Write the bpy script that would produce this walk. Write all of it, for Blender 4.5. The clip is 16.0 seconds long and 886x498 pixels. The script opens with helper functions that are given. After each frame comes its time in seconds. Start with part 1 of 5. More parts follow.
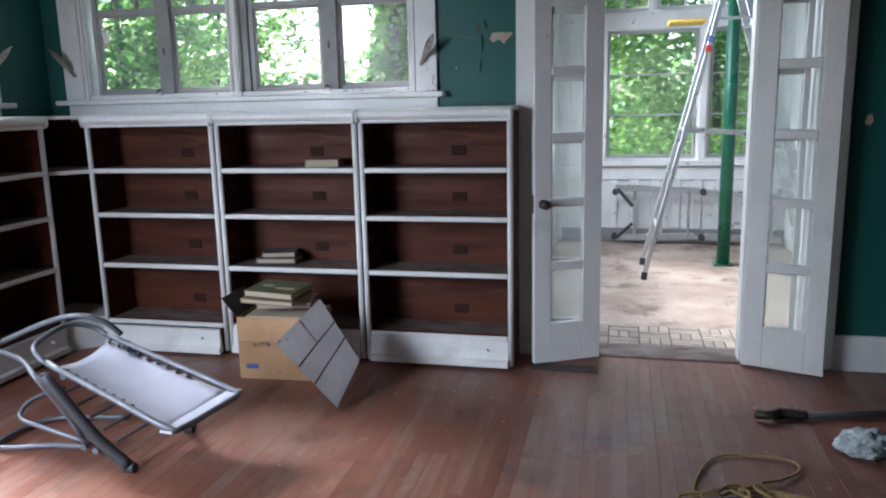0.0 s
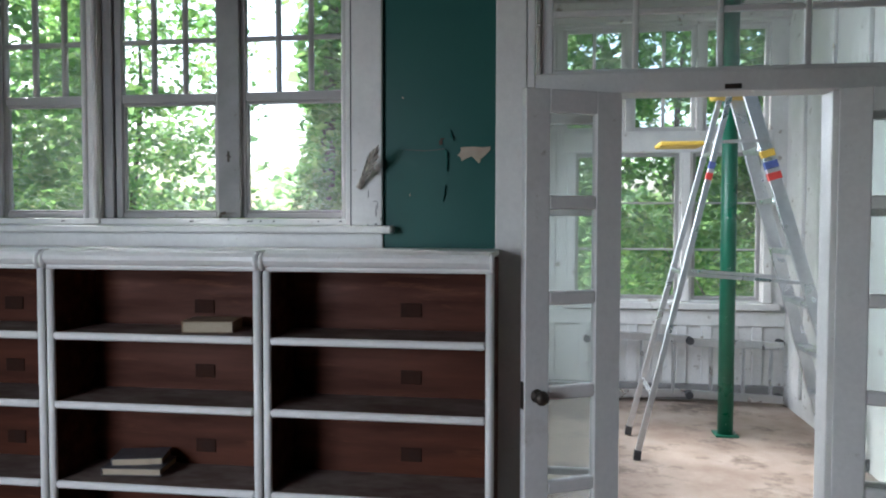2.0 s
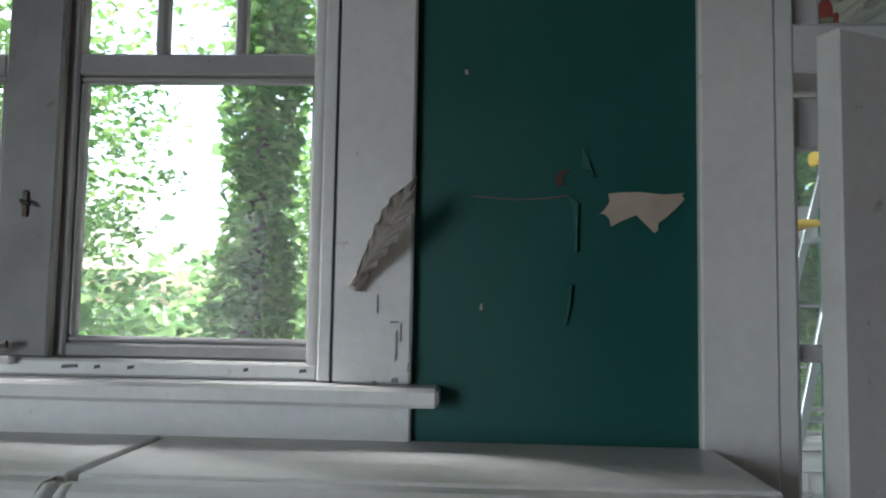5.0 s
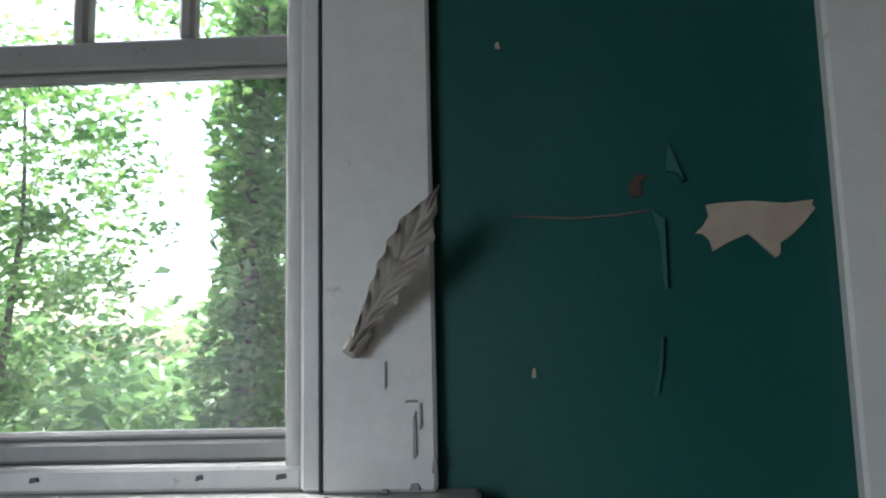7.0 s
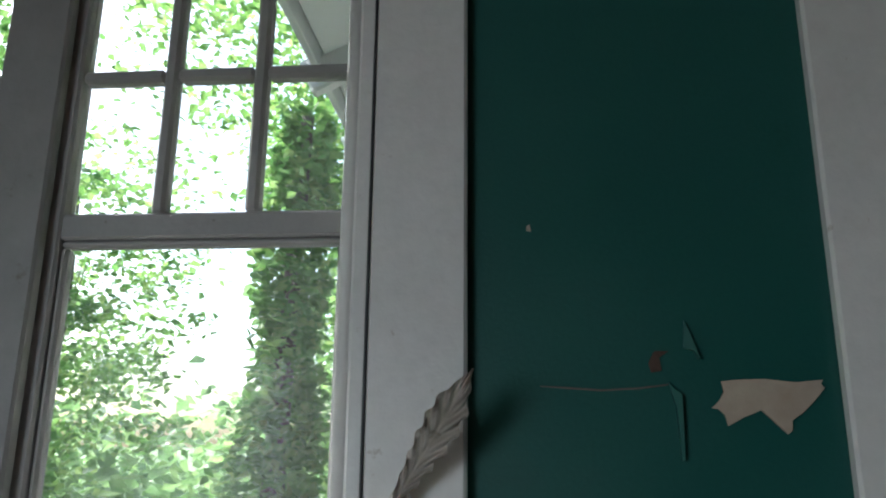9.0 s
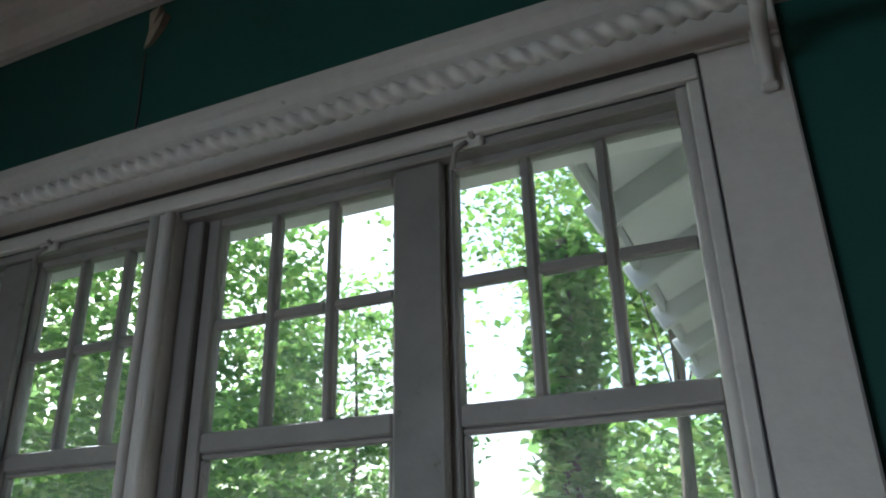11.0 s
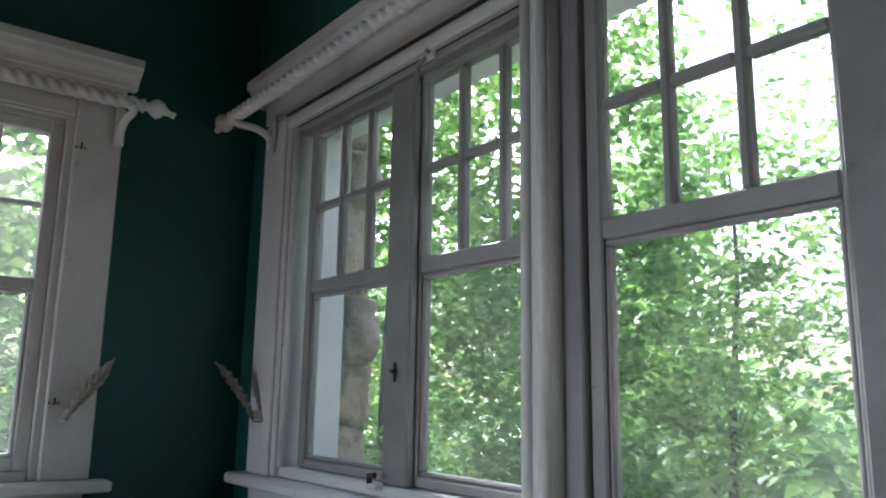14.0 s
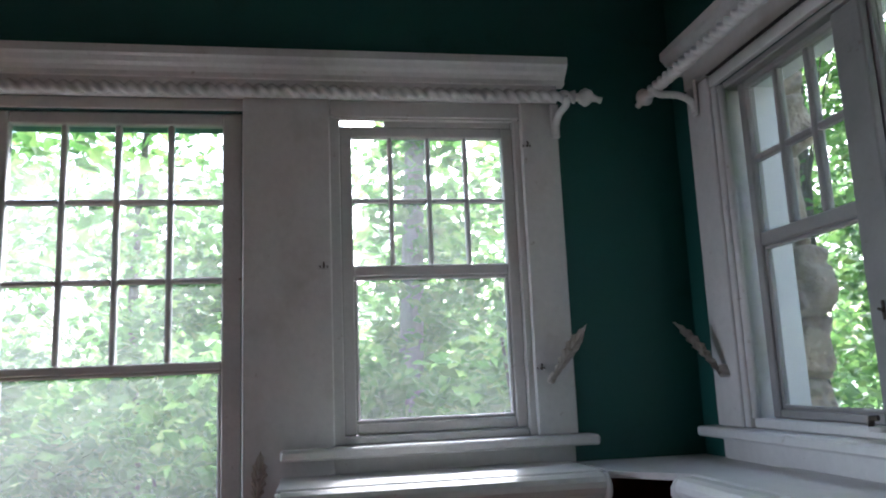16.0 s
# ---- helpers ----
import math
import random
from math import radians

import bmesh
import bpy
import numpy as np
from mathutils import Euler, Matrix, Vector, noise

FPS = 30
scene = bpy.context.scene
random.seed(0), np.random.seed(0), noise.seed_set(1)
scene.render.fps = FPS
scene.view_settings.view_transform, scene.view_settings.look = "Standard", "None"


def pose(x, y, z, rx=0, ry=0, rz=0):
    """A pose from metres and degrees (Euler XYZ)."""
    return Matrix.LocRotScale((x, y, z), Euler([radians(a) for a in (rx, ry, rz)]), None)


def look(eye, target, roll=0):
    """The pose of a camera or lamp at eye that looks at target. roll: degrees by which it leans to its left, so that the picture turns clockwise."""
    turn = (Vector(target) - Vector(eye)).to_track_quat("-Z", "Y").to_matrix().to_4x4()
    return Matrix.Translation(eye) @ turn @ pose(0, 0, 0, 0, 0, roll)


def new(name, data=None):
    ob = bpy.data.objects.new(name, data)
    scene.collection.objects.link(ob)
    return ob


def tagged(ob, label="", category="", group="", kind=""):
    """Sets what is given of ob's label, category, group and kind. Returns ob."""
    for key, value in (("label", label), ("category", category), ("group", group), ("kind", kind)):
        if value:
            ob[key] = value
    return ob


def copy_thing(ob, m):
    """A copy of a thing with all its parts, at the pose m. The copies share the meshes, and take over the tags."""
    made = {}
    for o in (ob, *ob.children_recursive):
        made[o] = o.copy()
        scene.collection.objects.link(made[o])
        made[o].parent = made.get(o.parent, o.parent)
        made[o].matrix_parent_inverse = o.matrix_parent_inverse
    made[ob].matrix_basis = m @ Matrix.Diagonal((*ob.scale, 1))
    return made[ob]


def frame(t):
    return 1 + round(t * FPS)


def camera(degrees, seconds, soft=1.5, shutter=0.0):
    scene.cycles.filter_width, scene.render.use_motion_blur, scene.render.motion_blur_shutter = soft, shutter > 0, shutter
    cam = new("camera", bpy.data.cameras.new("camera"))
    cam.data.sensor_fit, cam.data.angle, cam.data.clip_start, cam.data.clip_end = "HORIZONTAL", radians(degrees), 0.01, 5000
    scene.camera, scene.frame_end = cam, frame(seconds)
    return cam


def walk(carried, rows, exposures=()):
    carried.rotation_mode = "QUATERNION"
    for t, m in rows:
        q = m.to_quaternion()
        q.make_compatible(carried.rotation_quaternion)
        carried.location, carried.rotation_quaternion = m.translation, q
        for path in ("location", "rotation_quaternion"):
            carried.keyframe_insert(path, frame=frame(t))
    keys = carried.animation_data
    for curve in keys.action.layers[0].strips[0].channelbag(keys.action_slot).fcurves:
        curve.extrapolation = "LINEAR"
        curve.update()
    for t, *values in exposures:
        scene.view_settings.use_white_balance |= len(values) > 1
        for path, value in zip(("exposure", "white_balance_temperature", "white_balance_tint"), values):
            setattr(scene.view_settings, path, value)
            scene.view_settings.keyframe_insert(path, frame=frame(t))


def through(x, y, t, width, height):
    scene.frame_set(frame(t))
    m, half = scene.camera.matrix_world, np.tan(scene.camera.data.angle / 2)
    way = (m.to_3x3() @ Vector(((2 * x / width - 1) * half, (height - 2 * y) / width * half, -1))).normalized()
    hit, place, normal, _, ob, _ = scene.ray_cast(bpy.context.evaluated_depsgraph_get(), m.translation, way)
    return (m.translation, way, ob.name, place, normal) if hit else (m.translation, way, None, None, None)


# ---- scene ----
cam = camera(60.4, 16.0, soft=2.0)
PATH = [
    (0, (0.13, -0.222, 1.478), (-0.322, 1.689, 1.098), -1.3),
    (0.5, (0.065, 0.08, 1.495), (-0.266, 2.015, 1.112), -1.2),
    (1, (-0.041, 0.406, 1.521), (-0.291, 2.363, 1.189), -1.5),
    (1.5, (-0.123, 0.766, 1.54), (-0.349, 2.745, 1.359), -0.9),
    (2, (-0.227, 1.119, 1.568), (-0.513, 3.097, 1.487), 0.1),
    (2.5, (-0.373, 1.438, 1.595), (-0.621, 3.423, 1.617), -0.2),
    (3, (-0.451, 1.792, 1.646), (-0.621, 3.785, 1.676), -0.5),
    (3.2, (-0.5, 1.93, 1.651), (-0.662, 3.923, 1.699), -0.2),
    (5.5, (-0.843, 3.045, 1.669), (-0.913, 5.036, 1.847), 0.6),
    (6, (-0.871, 3.165, 1.686), (-0.931, 5.154, 1.89), -0.5),
    (6.5, (-0.846, 3.224, 1.704), (-0.957, 5.211, 1.907), -1.1),
    (7, (-0.851, 3.235, 1.69), (-0.938, 5.216, 1.95), -1.3),
    (7.5, (-0.826, 3.218, 1.706), (-0.925, 5.199, 1.958), -1.1),
    (8, (-0.816, 3.197, 1.711), (-0.9, 5.176, 1.992), -0.6),
    (8.5, (-0.824, 3.171, 1.736), (-0.914, 5.147, 2.029), -0.5),
    (9, (-0.846, 3.132, 1.767), (-1.017, 5.062, 2.266), 0.5),
    (9.5, (-0.873, 3.083, 1.812), (-1.153, 4.958, 2.448), -2.3),
    (10, (-0.903, 3.043, 1.862), (-1.378, 4.857, 2.558), -3.1),
    (12.5, (-1.112, 2.9, 1.784), (-2.174, 4.406, 2.561), 3.1),
    (13, (-1.13, 2.947, 1.777), (-2.361, 4.377, 2.439), 3.5),
    (13.5, (-1.156, 3.021, 1.753), (-2.544, 4.381, 2.225), 2.0),
    (14, (-1.163, 3.087, 1.772), (-2.707, 4.301, 2.146), 0.9),
    (14.5, (-1.187, 3.072, 1.775), (-2.869, 4.08, 2.17), 0.2),
    (15, (-1.209, 3.032, 1.741), (-3.013, 3.791, 2.154), -1.3),
    (15.5, (-1.18, 2.994, 1.707), (-3.073, 3.517, 2.087), -2.7),
    (16, (-1.14, 2.875, 1.709), (-3.083, 3.206, 2.047), -2.4),
]
walk(cam, [(t, look(eye, target, roll)) for t, eye, target, roll in PATH],
     exposures=[(0, 2.95, 5600, 13), (1, 2.7, 5650, 12), (3, 2.45, 5850, 11), (5.5, 2.1, 5850, 9), (7, 2.1, 5800, 8), (9, 2.05, 5850, 7), (10, 1.75, 5800, 7), (12.5, 1.9, 5800, 9), (13.5, 2.05, 5750, 10), (14.5, 2.55, 5650, 15), (16, 2.5, 5500, 15)])

# ---- light ----
world = bpy.data.worlds.new("sky")
scene.world = world
world.use_nodes = True
wn = world.node_tree.nodes
sky = wn.new("ShaderNodeTexSky")
sky.sky_type, sky.sun_disc = "NISHITA", False
sky.sun_elevation, sky.sun_rotation = radians(40), radians(-70)
sky.air_density, sky.dust_density = 1.0, 4.0
wn["Background"].inputs["Strength"].default_value = 0.15
world.node_tree.links.new(sky.outputs["Color"], wn["Background"].inputs["Color"])
sun = new("sun", bpy.data.lights.new("sun", "SUN"))
sun.data.energy, sun.data.angle, sun.data.color = 5.0, radians(18), (1.0, 0.96, 0.9)
sun.matrix_world = look((-25, 9, 22), (0, 0, 0))


def fill_lamp(name, at, target, w, h, watts, spread=180):
    ob = new(name, bpy.data.lights.new(name, "AREA"))
    ob.data.shape, ob.data.size, ob.data.size_y, ob.data.energy = "RECTANGLE", w, h, watts
    ob.data.color, ob.data.spread = (0.93, 0.97, 1.0), radians(spread)
    ob.matrix_world = look(at, target)
    return ob


# fill lamp for daylight, in a wide unseen window added behind the walk
fill_lamp("west_window_light", (-3.44, -0.4, 1.65), (-2.3, 2.5, 0.2), 1.9, 1.6, 9.5, 90)
# second fill lamp, added out of view along the west wall to brighten the porch
fill_lamp("porch_window_light", (-0.47, 6.0, 1.9), (1.1, 6.0, 0.4), 1.6, 1.9, 13)


# ---- materials ----
def material(name, a, b, scale=3.0, rough=0.6, metal=0.0, bump=0.15, fine=60.0, detail=6.0, stretch=(1, 1, 1),
             c=None, c_scale=9.0, c_from=0.58, c_to=0.7, rough_var=0.15, random_amount=0.0, distance=0.004, spec=0.5, wear=()):
    """Two colours mixed by a coarse noise, a third in patches of its own, fine relief."""
    m = bpy.data.materials.new(name)
    m.use_nodes = True
    n, l = m.node_tree.nodes, m.node_tree.links
    bsdf = n["Principled BSDF"]
    bsdf.inputs["Metallic"].default_value = metal
    bsdf.inputs["Specular IOR Level"].default_value = spec
    co = n.new("ShaderNodeTexCoord")
    mp = n.new("ShaderNodeMapping")
    mp.inputs["Scale"].default_value = stretch
    l.new(co.outputs["Object"], mp.inputs["Vector"])
    vec = mp.outputs["Vector"]
    info = None
    if random_amount:
        info = n.new("ShaderNodeObjectInfo")
        add = n.new("ShaderNodeVectorMath")
        add.operation = "MULTIPLY_ADD"
        l.new(info.outputs["Random"], add.inputs[0])
        add.inputs[1].default_value = (37.0, 53.0, 91.0)
        l.new(vec, add.inputs[2])
        vec = add.outputs[0]

    def nz(sc, det, rg=0.6):
        t = n.new("ShaderNodeTexNoise")
        t.inputs["Scale"].default_value, t.inputs["Detail"].default_value, t.inputs["Roughness"].default_value = sc, det, rg
        l.new(vec, t.inputs["Vector"])
        return t.outputs["Fac"]

    def mix(f, x, y, blend="MIX"):
        t = n.new("ShaderNodeMix")
        t.data_type, t.blend_type = "RGBA", blend
        for sock, val in ((t.inputs[0], f), (t.inputs[6], x), (t.inputs[7], y)):
            if hasattr(val, "links"):
                l.new(val, sock)
            else:
                sock.default_value = val if not isinstance(val, tuple) else (*val, 1)
        return t.outputs[2]

    def ramp(f, lo, hi, v0=0.0, v1=1.0):
        t = n.new("ShaderNodeMapRange")
        t.inputs[1].default_value, t.inputs[2].default_value, t.inputs[3].default_value, t.inputs[4].default_value = lo, hi, v0, v1
        l.new(f, t.inputs[0])
        return t.outputs[0]

    base = nz(scale, detail)
    col = mix(ramp(base, 0.35, 0.65), a, b)
    f2 = nz(fine, 4.0)
    if c:
        col = mix(ramp(nz(c_scale, 5.0, 0.7), c_from, c_to), col, c)
    for w_col, w_scale, w_from, w_to in wear:
        wz = n.new("ShaderNodeTexNoise")
        wz.inputs["Scale"].default_value, wz.inputs["Detail"].default_value, wz.inputs["Roughness"].default_value = w_scale, 7.0, 0.65
        l.new(co.outputs["Object"], wz.inputs["Vector"])
        col = mix(ramp(wz.outputs["Fac"], w_from, w_to, 0.0, 0.75), col, w_col)
    col = mix(ramp(f2, 0.3, 0.7, 0.0, 0.22), col, tuple(v * 0.6 for v in a))
    if info:
        hsv = n.new("ShaderNodeHueSaturation")
        l.new(ramp(info.outputs["Random"], 0, 1, 1 - random_amount, 1 + random_amount), hsv.inputs["Value"])
        l.new(col, hsv.inputs["Color"])
        col = hsv.outputs["Color"]
    l.new(col, bsdf.inputs["Base Color"])
    l.new(ramp(base, 0.3, 0.7, rough - rough_var, min(1.0, rough + rough_var)), bsdf.inputs["Roughness"])
    if bump:
        bp = n.new("ShaderNodeBump")
        bp.inputs["Strength"].default_value, bp.inputs["Distance"].default_value = bump, distance
        l.new(f2, bp.inputs["Height"])
        l.new(bp.outputs["Normal"], bsdf.inputs["Normal"])
    return m


def glass_material(name, dust=0.06, rough=0.02, gloss_least=0.004):
    m = bpy.data.materials.new(name)
    m.use_nodes = True
    n, l = m.node_tree.nodes, m.node_tree.links
    out = n["Material Output"]
    n.remove(n["Principled BSDF"])
    clear = n.new("ShaderNodeBsdfTransparent")
    clear.inputs["Color"].default_value = (0.95, 0.97, 0.96, 1)
    gloss = n.new("ShaderNodeBsdfGlossy")
    gloss.inputs["Roughness"].default_value = rough
    film, haze, dirt = n.new("ShaderNodeBsdfDiffuse"), n.new("ShaderNodeBsdfTranslucent"), n.new("ShaderNodeMixShader")
    film.inputs["Color"].default_value, haze.inputs["Color"].default_value = (0.6, 0.6, 0.57, 1), (0.8, 0.8, 0.78, 1)
    dirt.inputs[0].default_value = 0.75
    l.new(film.outputs[0], dirt.inputs[1]), l.new(haze.outputs[0], dirt.inputs[2])
    lw, pw, fr = n.new("ShaderNodeLayerWeight"), n.new("ShaderNodeMath"), n.new("ShaderNodeMapRange")
    lw.inputs["Blend"].default_value = 0.5
    pw.operation = "POWER"
    pw.inputs[1].default_value = 4.0
    l.new(lw.outputs["Facing"], pw.inputs[0])
    l.new(pw.outputs[0], fr.inputs[0])
    fr.inputs[3].default_value, fr.inputs[4].default_value = gloss_least, 0.5
    mx = n.new("ShaderNodeMixShader")
    l.new(fr.outputs[0], mx.inputs[0]), l.new(clear.outputs[0], mx.inputs[1]), l.new(gloss.outputs[0], mx.inputs[2])
    co, nz, mr = n.new("ShaderNodeTexCoord"), n.new("ShaderNodeTexNoise"), n.new("ShaderNodeMapRange")
    nz.inputs["Scale"].default_value, nz.inputs["Detail"].default_value = 6.0, 8.0
    l.new(co.outputs["Object"], nz.inputs["Vector"])
    l.new(nz.outputs["Fac"], mr.inputs[0])
    mr.inputs[1].default_value, mr.inputs[2].default_value, mr.inputs[3].default_value, mr.inputs[4].default_value = 0.25, 0.85, dust * 0.75, dust * 1.4
    mx2 = n.new("ShaderNodeMixShader")
    l.new(mr.outputs[0], mx2.inputs[0]), l.new(mx.outputs[0], mx2.inputs[1]), l.new(dirt.outputs[0], mx2.inputs[2])
    l.new(mx2.outputs[0], out.inputs["Surface"])
    return m


def leaf_material(name, dark, light, yellow, through=0.45):
    m = bpy.data.materials.new(name)
    m.use_nodes = True
    n, l = m.node_tree.nodes, m.node_tree.links
    bsdf = n["Principled BSDF"]
    bsdf.inputs["Roughness"].default_value = 0.45
    geo, cr = n.new("ShaderNodeNewGeometry"), n.new("ShaderNodeValToRGB")
    cr.color_ramp.elements[0].color, cr.color_ramp.elements[1].color = (*dark, 1), (*yellow, 1)
    e = cr.color_ramp.elements.new(0.6)
    e.color = (*light, 1)
    l.new(geo.outputs["Random Per Island"], cr.inputs[0])
    l.new(cr.outputs[0], bsdf.inputs["Base Color"])
    tr, mx = n.new("ShaderNodeBsdfTranslucent"), n.new("ShaderNodeMixShader")
    l.new(cr.outputs[0], tr.inputs["Color"])
    mx.inputs[0].default_value = through
    l.new(bsdf.outputs[0], mx.inputs[1]), l.new(tr.outputs[0], mx.inputs[2])
    l.new(mx.outputs[0], n["Material Output"].inputs["Surface"])
    return m


# weathered sash grey, set darker than the trim to include the backlight
SASH = material("grey_backlit_sash_paint", (0.32, 0.31, 0.30), (0.25, 0.24, 0.232), 3.1, 0.5, c=(0.16, 0.13, 0.11), c_scale=22, c_from=0.66, c_to=0.71, bump=0.3, fine=70)
WHITE = material("old_white_paint", (0.70, 0.69, 0.67), (0.62, 0.61, 0.59), 2.2, 0.45, c=(0.34, 0.29, 0.24), c_scale=14, c_from=0.69, c_to=0.76, bump=0.25, fine=45, wear=(((0.46, 0.43, 0.39), 3.3, 0.57, 0.76), ((0.40, 0.35, 0.30), 26.0, 0.66, 0.72)))
TRIM = material("dusty_trim_paint", (0.66, 0.65, 0.63), (0.56, 0.55, 0.53), 3.1, 0.5, c=(0.26, 0.21, 0.17), c_scale=22, c_from=0.67, c_to=0.72, bump=0.3, fine=70)
# worn trim paint, its grey also darkened for shade between the casements
DARKTRIM = material("worn_shaded_grey_paint", (0.26, 0.25, 0.245), (0.20, 0.195, 0.19), 4.0, 0.55, c=(0.16, 0.13, 0.11), c_scale=16, c_from=0.64, c_to=0.72, bump=0.35, fine=50)
GREEN = material("dark_green_wall", (0.014, 0.084, 0.071), (0.017, 0.100, 0.084), 1.6, 0.5, bump=0.12, fine=160, c=(0.011, 0.07, 0.056), c_scale=5, c_from=0.6, c_to=0.8, spec=0.3, wear=(((0.022, 0.075, 0.065), 3.2, 0.58, 0.75),))
SHELFWOOD = material("dark_shelf_wood", (0.088, 0.023, 0.009), (0.042, 0.011, 0.005), 3.0, 0.6, spec=0.2, stretch=(0.5, 4, 4), bump=0.1, c=(0.12, 0.042, 0.018), c_scale=4)
DUSTYWOOD = material("dusty_shelf_wood", (0.19, 0.15, 0.13), (0.10, 0.055, 0.04), 5.0, 0.7, stretch=(1, 2, 2), bump=0.1)
FLOORWOOD = material("worn_red_oak_floor", (0.155, 0.056, 0.034), (0.205, 0.086, 0.054), 1.4, 0.45, stretch=(6, 0.7, 1), c=(0.24, 0.165, 0.13), c_scale=1.1, c_from=0.5, c_to=0.72, bump=0.12, fine=35, random_amount=0.035, wear=(((0.22, 0.16, 0.125), 0.9, 0.54, 0.68), ((0.07, 0.034, 0.026), 2.6, 0.53, 0.68), ((0.31, 0.11, 0.055), 1.9, 0.57, 0.68), ((0.26, 0.20, 0.165), 5.5, 0.62, 0.72)))
FLOORGAP = material("floor_gap", (0.10, 0.05, 0.036), (0.12, 0.06, 0.042), 5, 0.8)
CEILING = material("ceiling_plaster", (0.62, 0.60, 0.57), (0.52, 0.50, 0.47), 1.3, 0.75, c=(0.33, 0.29, 0.25), c_scale=2.6, c_from=0.62, c_to=0.72, bump=0.4, fine=24)
PAPER = material("bare_paper", (0.46, 0.39, 0.31), (0.34, 0.27, 0.21), 9, 0.85, bump=0.2)
PLASTER = material("crumbled_plaster", (0.10, 0.055, 0.04), (0.06, 0.035, 0.025), 20, 0.9, bump=0.6)
LEAFWOOD = material("dusty_carved_wood", (0.60, 0.56, 0.50), (0.44, 0.39, 0.33), 16, 0.7, c=(0.22, 0.17, 0.12), c_scale=20, bump=0.3)
CONCRETE = material("porch_floor", (0.40, 0.32, 0.26), (0.22, 0.155, 0.12), 1.5, 0.7, c=(0.12, 0.085, 0.065), c_scale=2.3, c_from=0.52, c_to=0.64, bump=0.5, fine=30)
BRICKTILE = material("worn_porch_tile", (0.33, 0.28, 0.23), (0.25, 0.20, 0.165), 5, 0.7, c=(0.2, 0.15, 0.12), c_scale=6, bump=0.4, random_amount=0.14)
ALU = material("aluminium", (0.62, 0.63, 0.64), (0.5, 0.51, 0.52), 6, 0.35, 0.9, bump=0.1)
BLACK = material("black_rubber", (0.025, 0.025, 0.027), (0.04, 0.04, 0.042), 8, 0.6)
YELLOW = material("yellow_plastic", (0.60, 0.40, 0.05), (0.50, 0.32, 0.05), 8, 0.5)
REDPAINT = material("red_paint", (0.5, 0.04, 0.03), (0.36, 0.03, 0.02), 12, 0.5)
BLUEPAINT = material("blue_paint", (0.05, 0.085, 0.28), (0.07, 0.085, 0.20), 12, 0.6)
POSTGREEN = material("green_post_paint", (0.010, 0.12, 0.065), (0.008, 0.09, 0.05), 4, 0.35, c=(0.55, 0.55, 0.52), c_scale=22, c_from=0.66, c_to=0.69, bump=0.2)
IRON = material("dark_iron", (0.05, 0.045, 0.04), (0.09, 0.07, 0.055), 14, 0.5, 0.8)
STEEL = material("grey_tube_steel", (0.14, 0.145, 0.165), (0.10, 0.105, 0.12), 9, 0.45, 0.35)
FABRIC = material("pale_mesh_fabric", (0.45, 0.46, 0.54), (0.38, 0.385, 0.46), 3, 0.85, bump=0.3, fine=420, c=(0.42, 0.38, 0.36), c_scale=5, c_from=0.66, c_to=0.78)
CARD = material("brown_cardboard", (0.42, 0.25, 0.13), (0.36, 0.2, 0.1), 5, 0.85, c=(0.24, 0.12, 0.06), c_scale=7, c_from=0.66, c_to=0.76)
BOARD = material("grey_board_panel", (0.17, 0.152, 0.147), (0.135, 0.12, 0.118), 4, 0.8, c=(0.045, 0.045, 0.08), c_scale=11, c_from=0.63, c_to=0.70)
BOOKA = material("tan_book_cloth", (0.27, 0.19, 0.12), (0.22, 0.15, 0.09), 10, 0.8)
BOOKB = material("dark_book_cover", (0.06, 0.06, 0.07), (0.1, 0.09, 0.09), 10, 0.5)
BOOKC = material("olive_book_cover", (0.05, 0.06, 0.022), (0.11, 0.115, 0.05), 30, 0.5, c=(0.34, 0.33, 0.24), c_scale=40, c_from=0.6, c_to=0.70)
PAGES = material("book_pages", (0.42, 0.35, 0.26), (0.34, 0.28, 0.2), 60, 0.9, stretch=(1, 1, 12))
ROPE = material("yellow_cord", (0.34, 0.22, 0.09), (0.25, 0.16, 0.07), 40, 0.8)
PLASTICBAG = material("clear_plastic_bag", (0.5, 0.55, 0.56), (0.38, 0.42, 0.44), 12, 0.25)
STONE = material("rough_stone", (0.42, 0.34, 0.27), (0.29, 0.22, 0.17), 9, 0.9, c=(0.50, 0.46, 0.41), c_scale=14, bump=1.0, fine=36, distance=0.02, random_amount=0.15)
MORTAR = material("mortar", (0.3, 0.28, 0.26), (0.24, 0.22, 0.2), 9, 0.9)
SIDING = material("outside_white_paint", (0.72, 0.72, 0.72), (0.62, 0.62, 0.62), 2, 0.6)
BARK = material("bark", (0.13, 0.10, 0.08), (0.07, 0.055, 0.045), 6, 0.9, stretch=(3, 3, 0.6), bump=0.8, fine=22, distance=0.02)
PALEBARK = material("pale_bark", (0.34, 0.30, 0.27), (0.22, 0.19, 0.17), 6, 0.9, stretch=(3, 3, 0.6), bump=0.8, fine=22, distance=0.02)
GRASS = material("grass_ground", (0.07, 0.13, 0.03), (0.10, 0.17, 0.05), 0.7, 0.9, c=(0.13, 0.10, 0.06), c_scale=0.9)
METALGREY = material("floor_vent_metal", (0.10, 0.08, 0.07), (0.14, 0.11, 0.09), 9, 0.5, 0.7)
PLATE = material("dark_plate", (0.026, 0.011, 0.007), (0.038, 0.016, 0.010), 9, 0.8, spec=0.15)
PEELING = material("peeling_white_boards", (0.64, 0.62, 0.58), (0.50, 0.47, 0.42), 4, 0.7, stretch=(3, 0.7, 3), c=(0.15, 0.12, 0.09), c_scale=5, c_from=0.55, c_to=0.62, bump=0.5, fine=30)
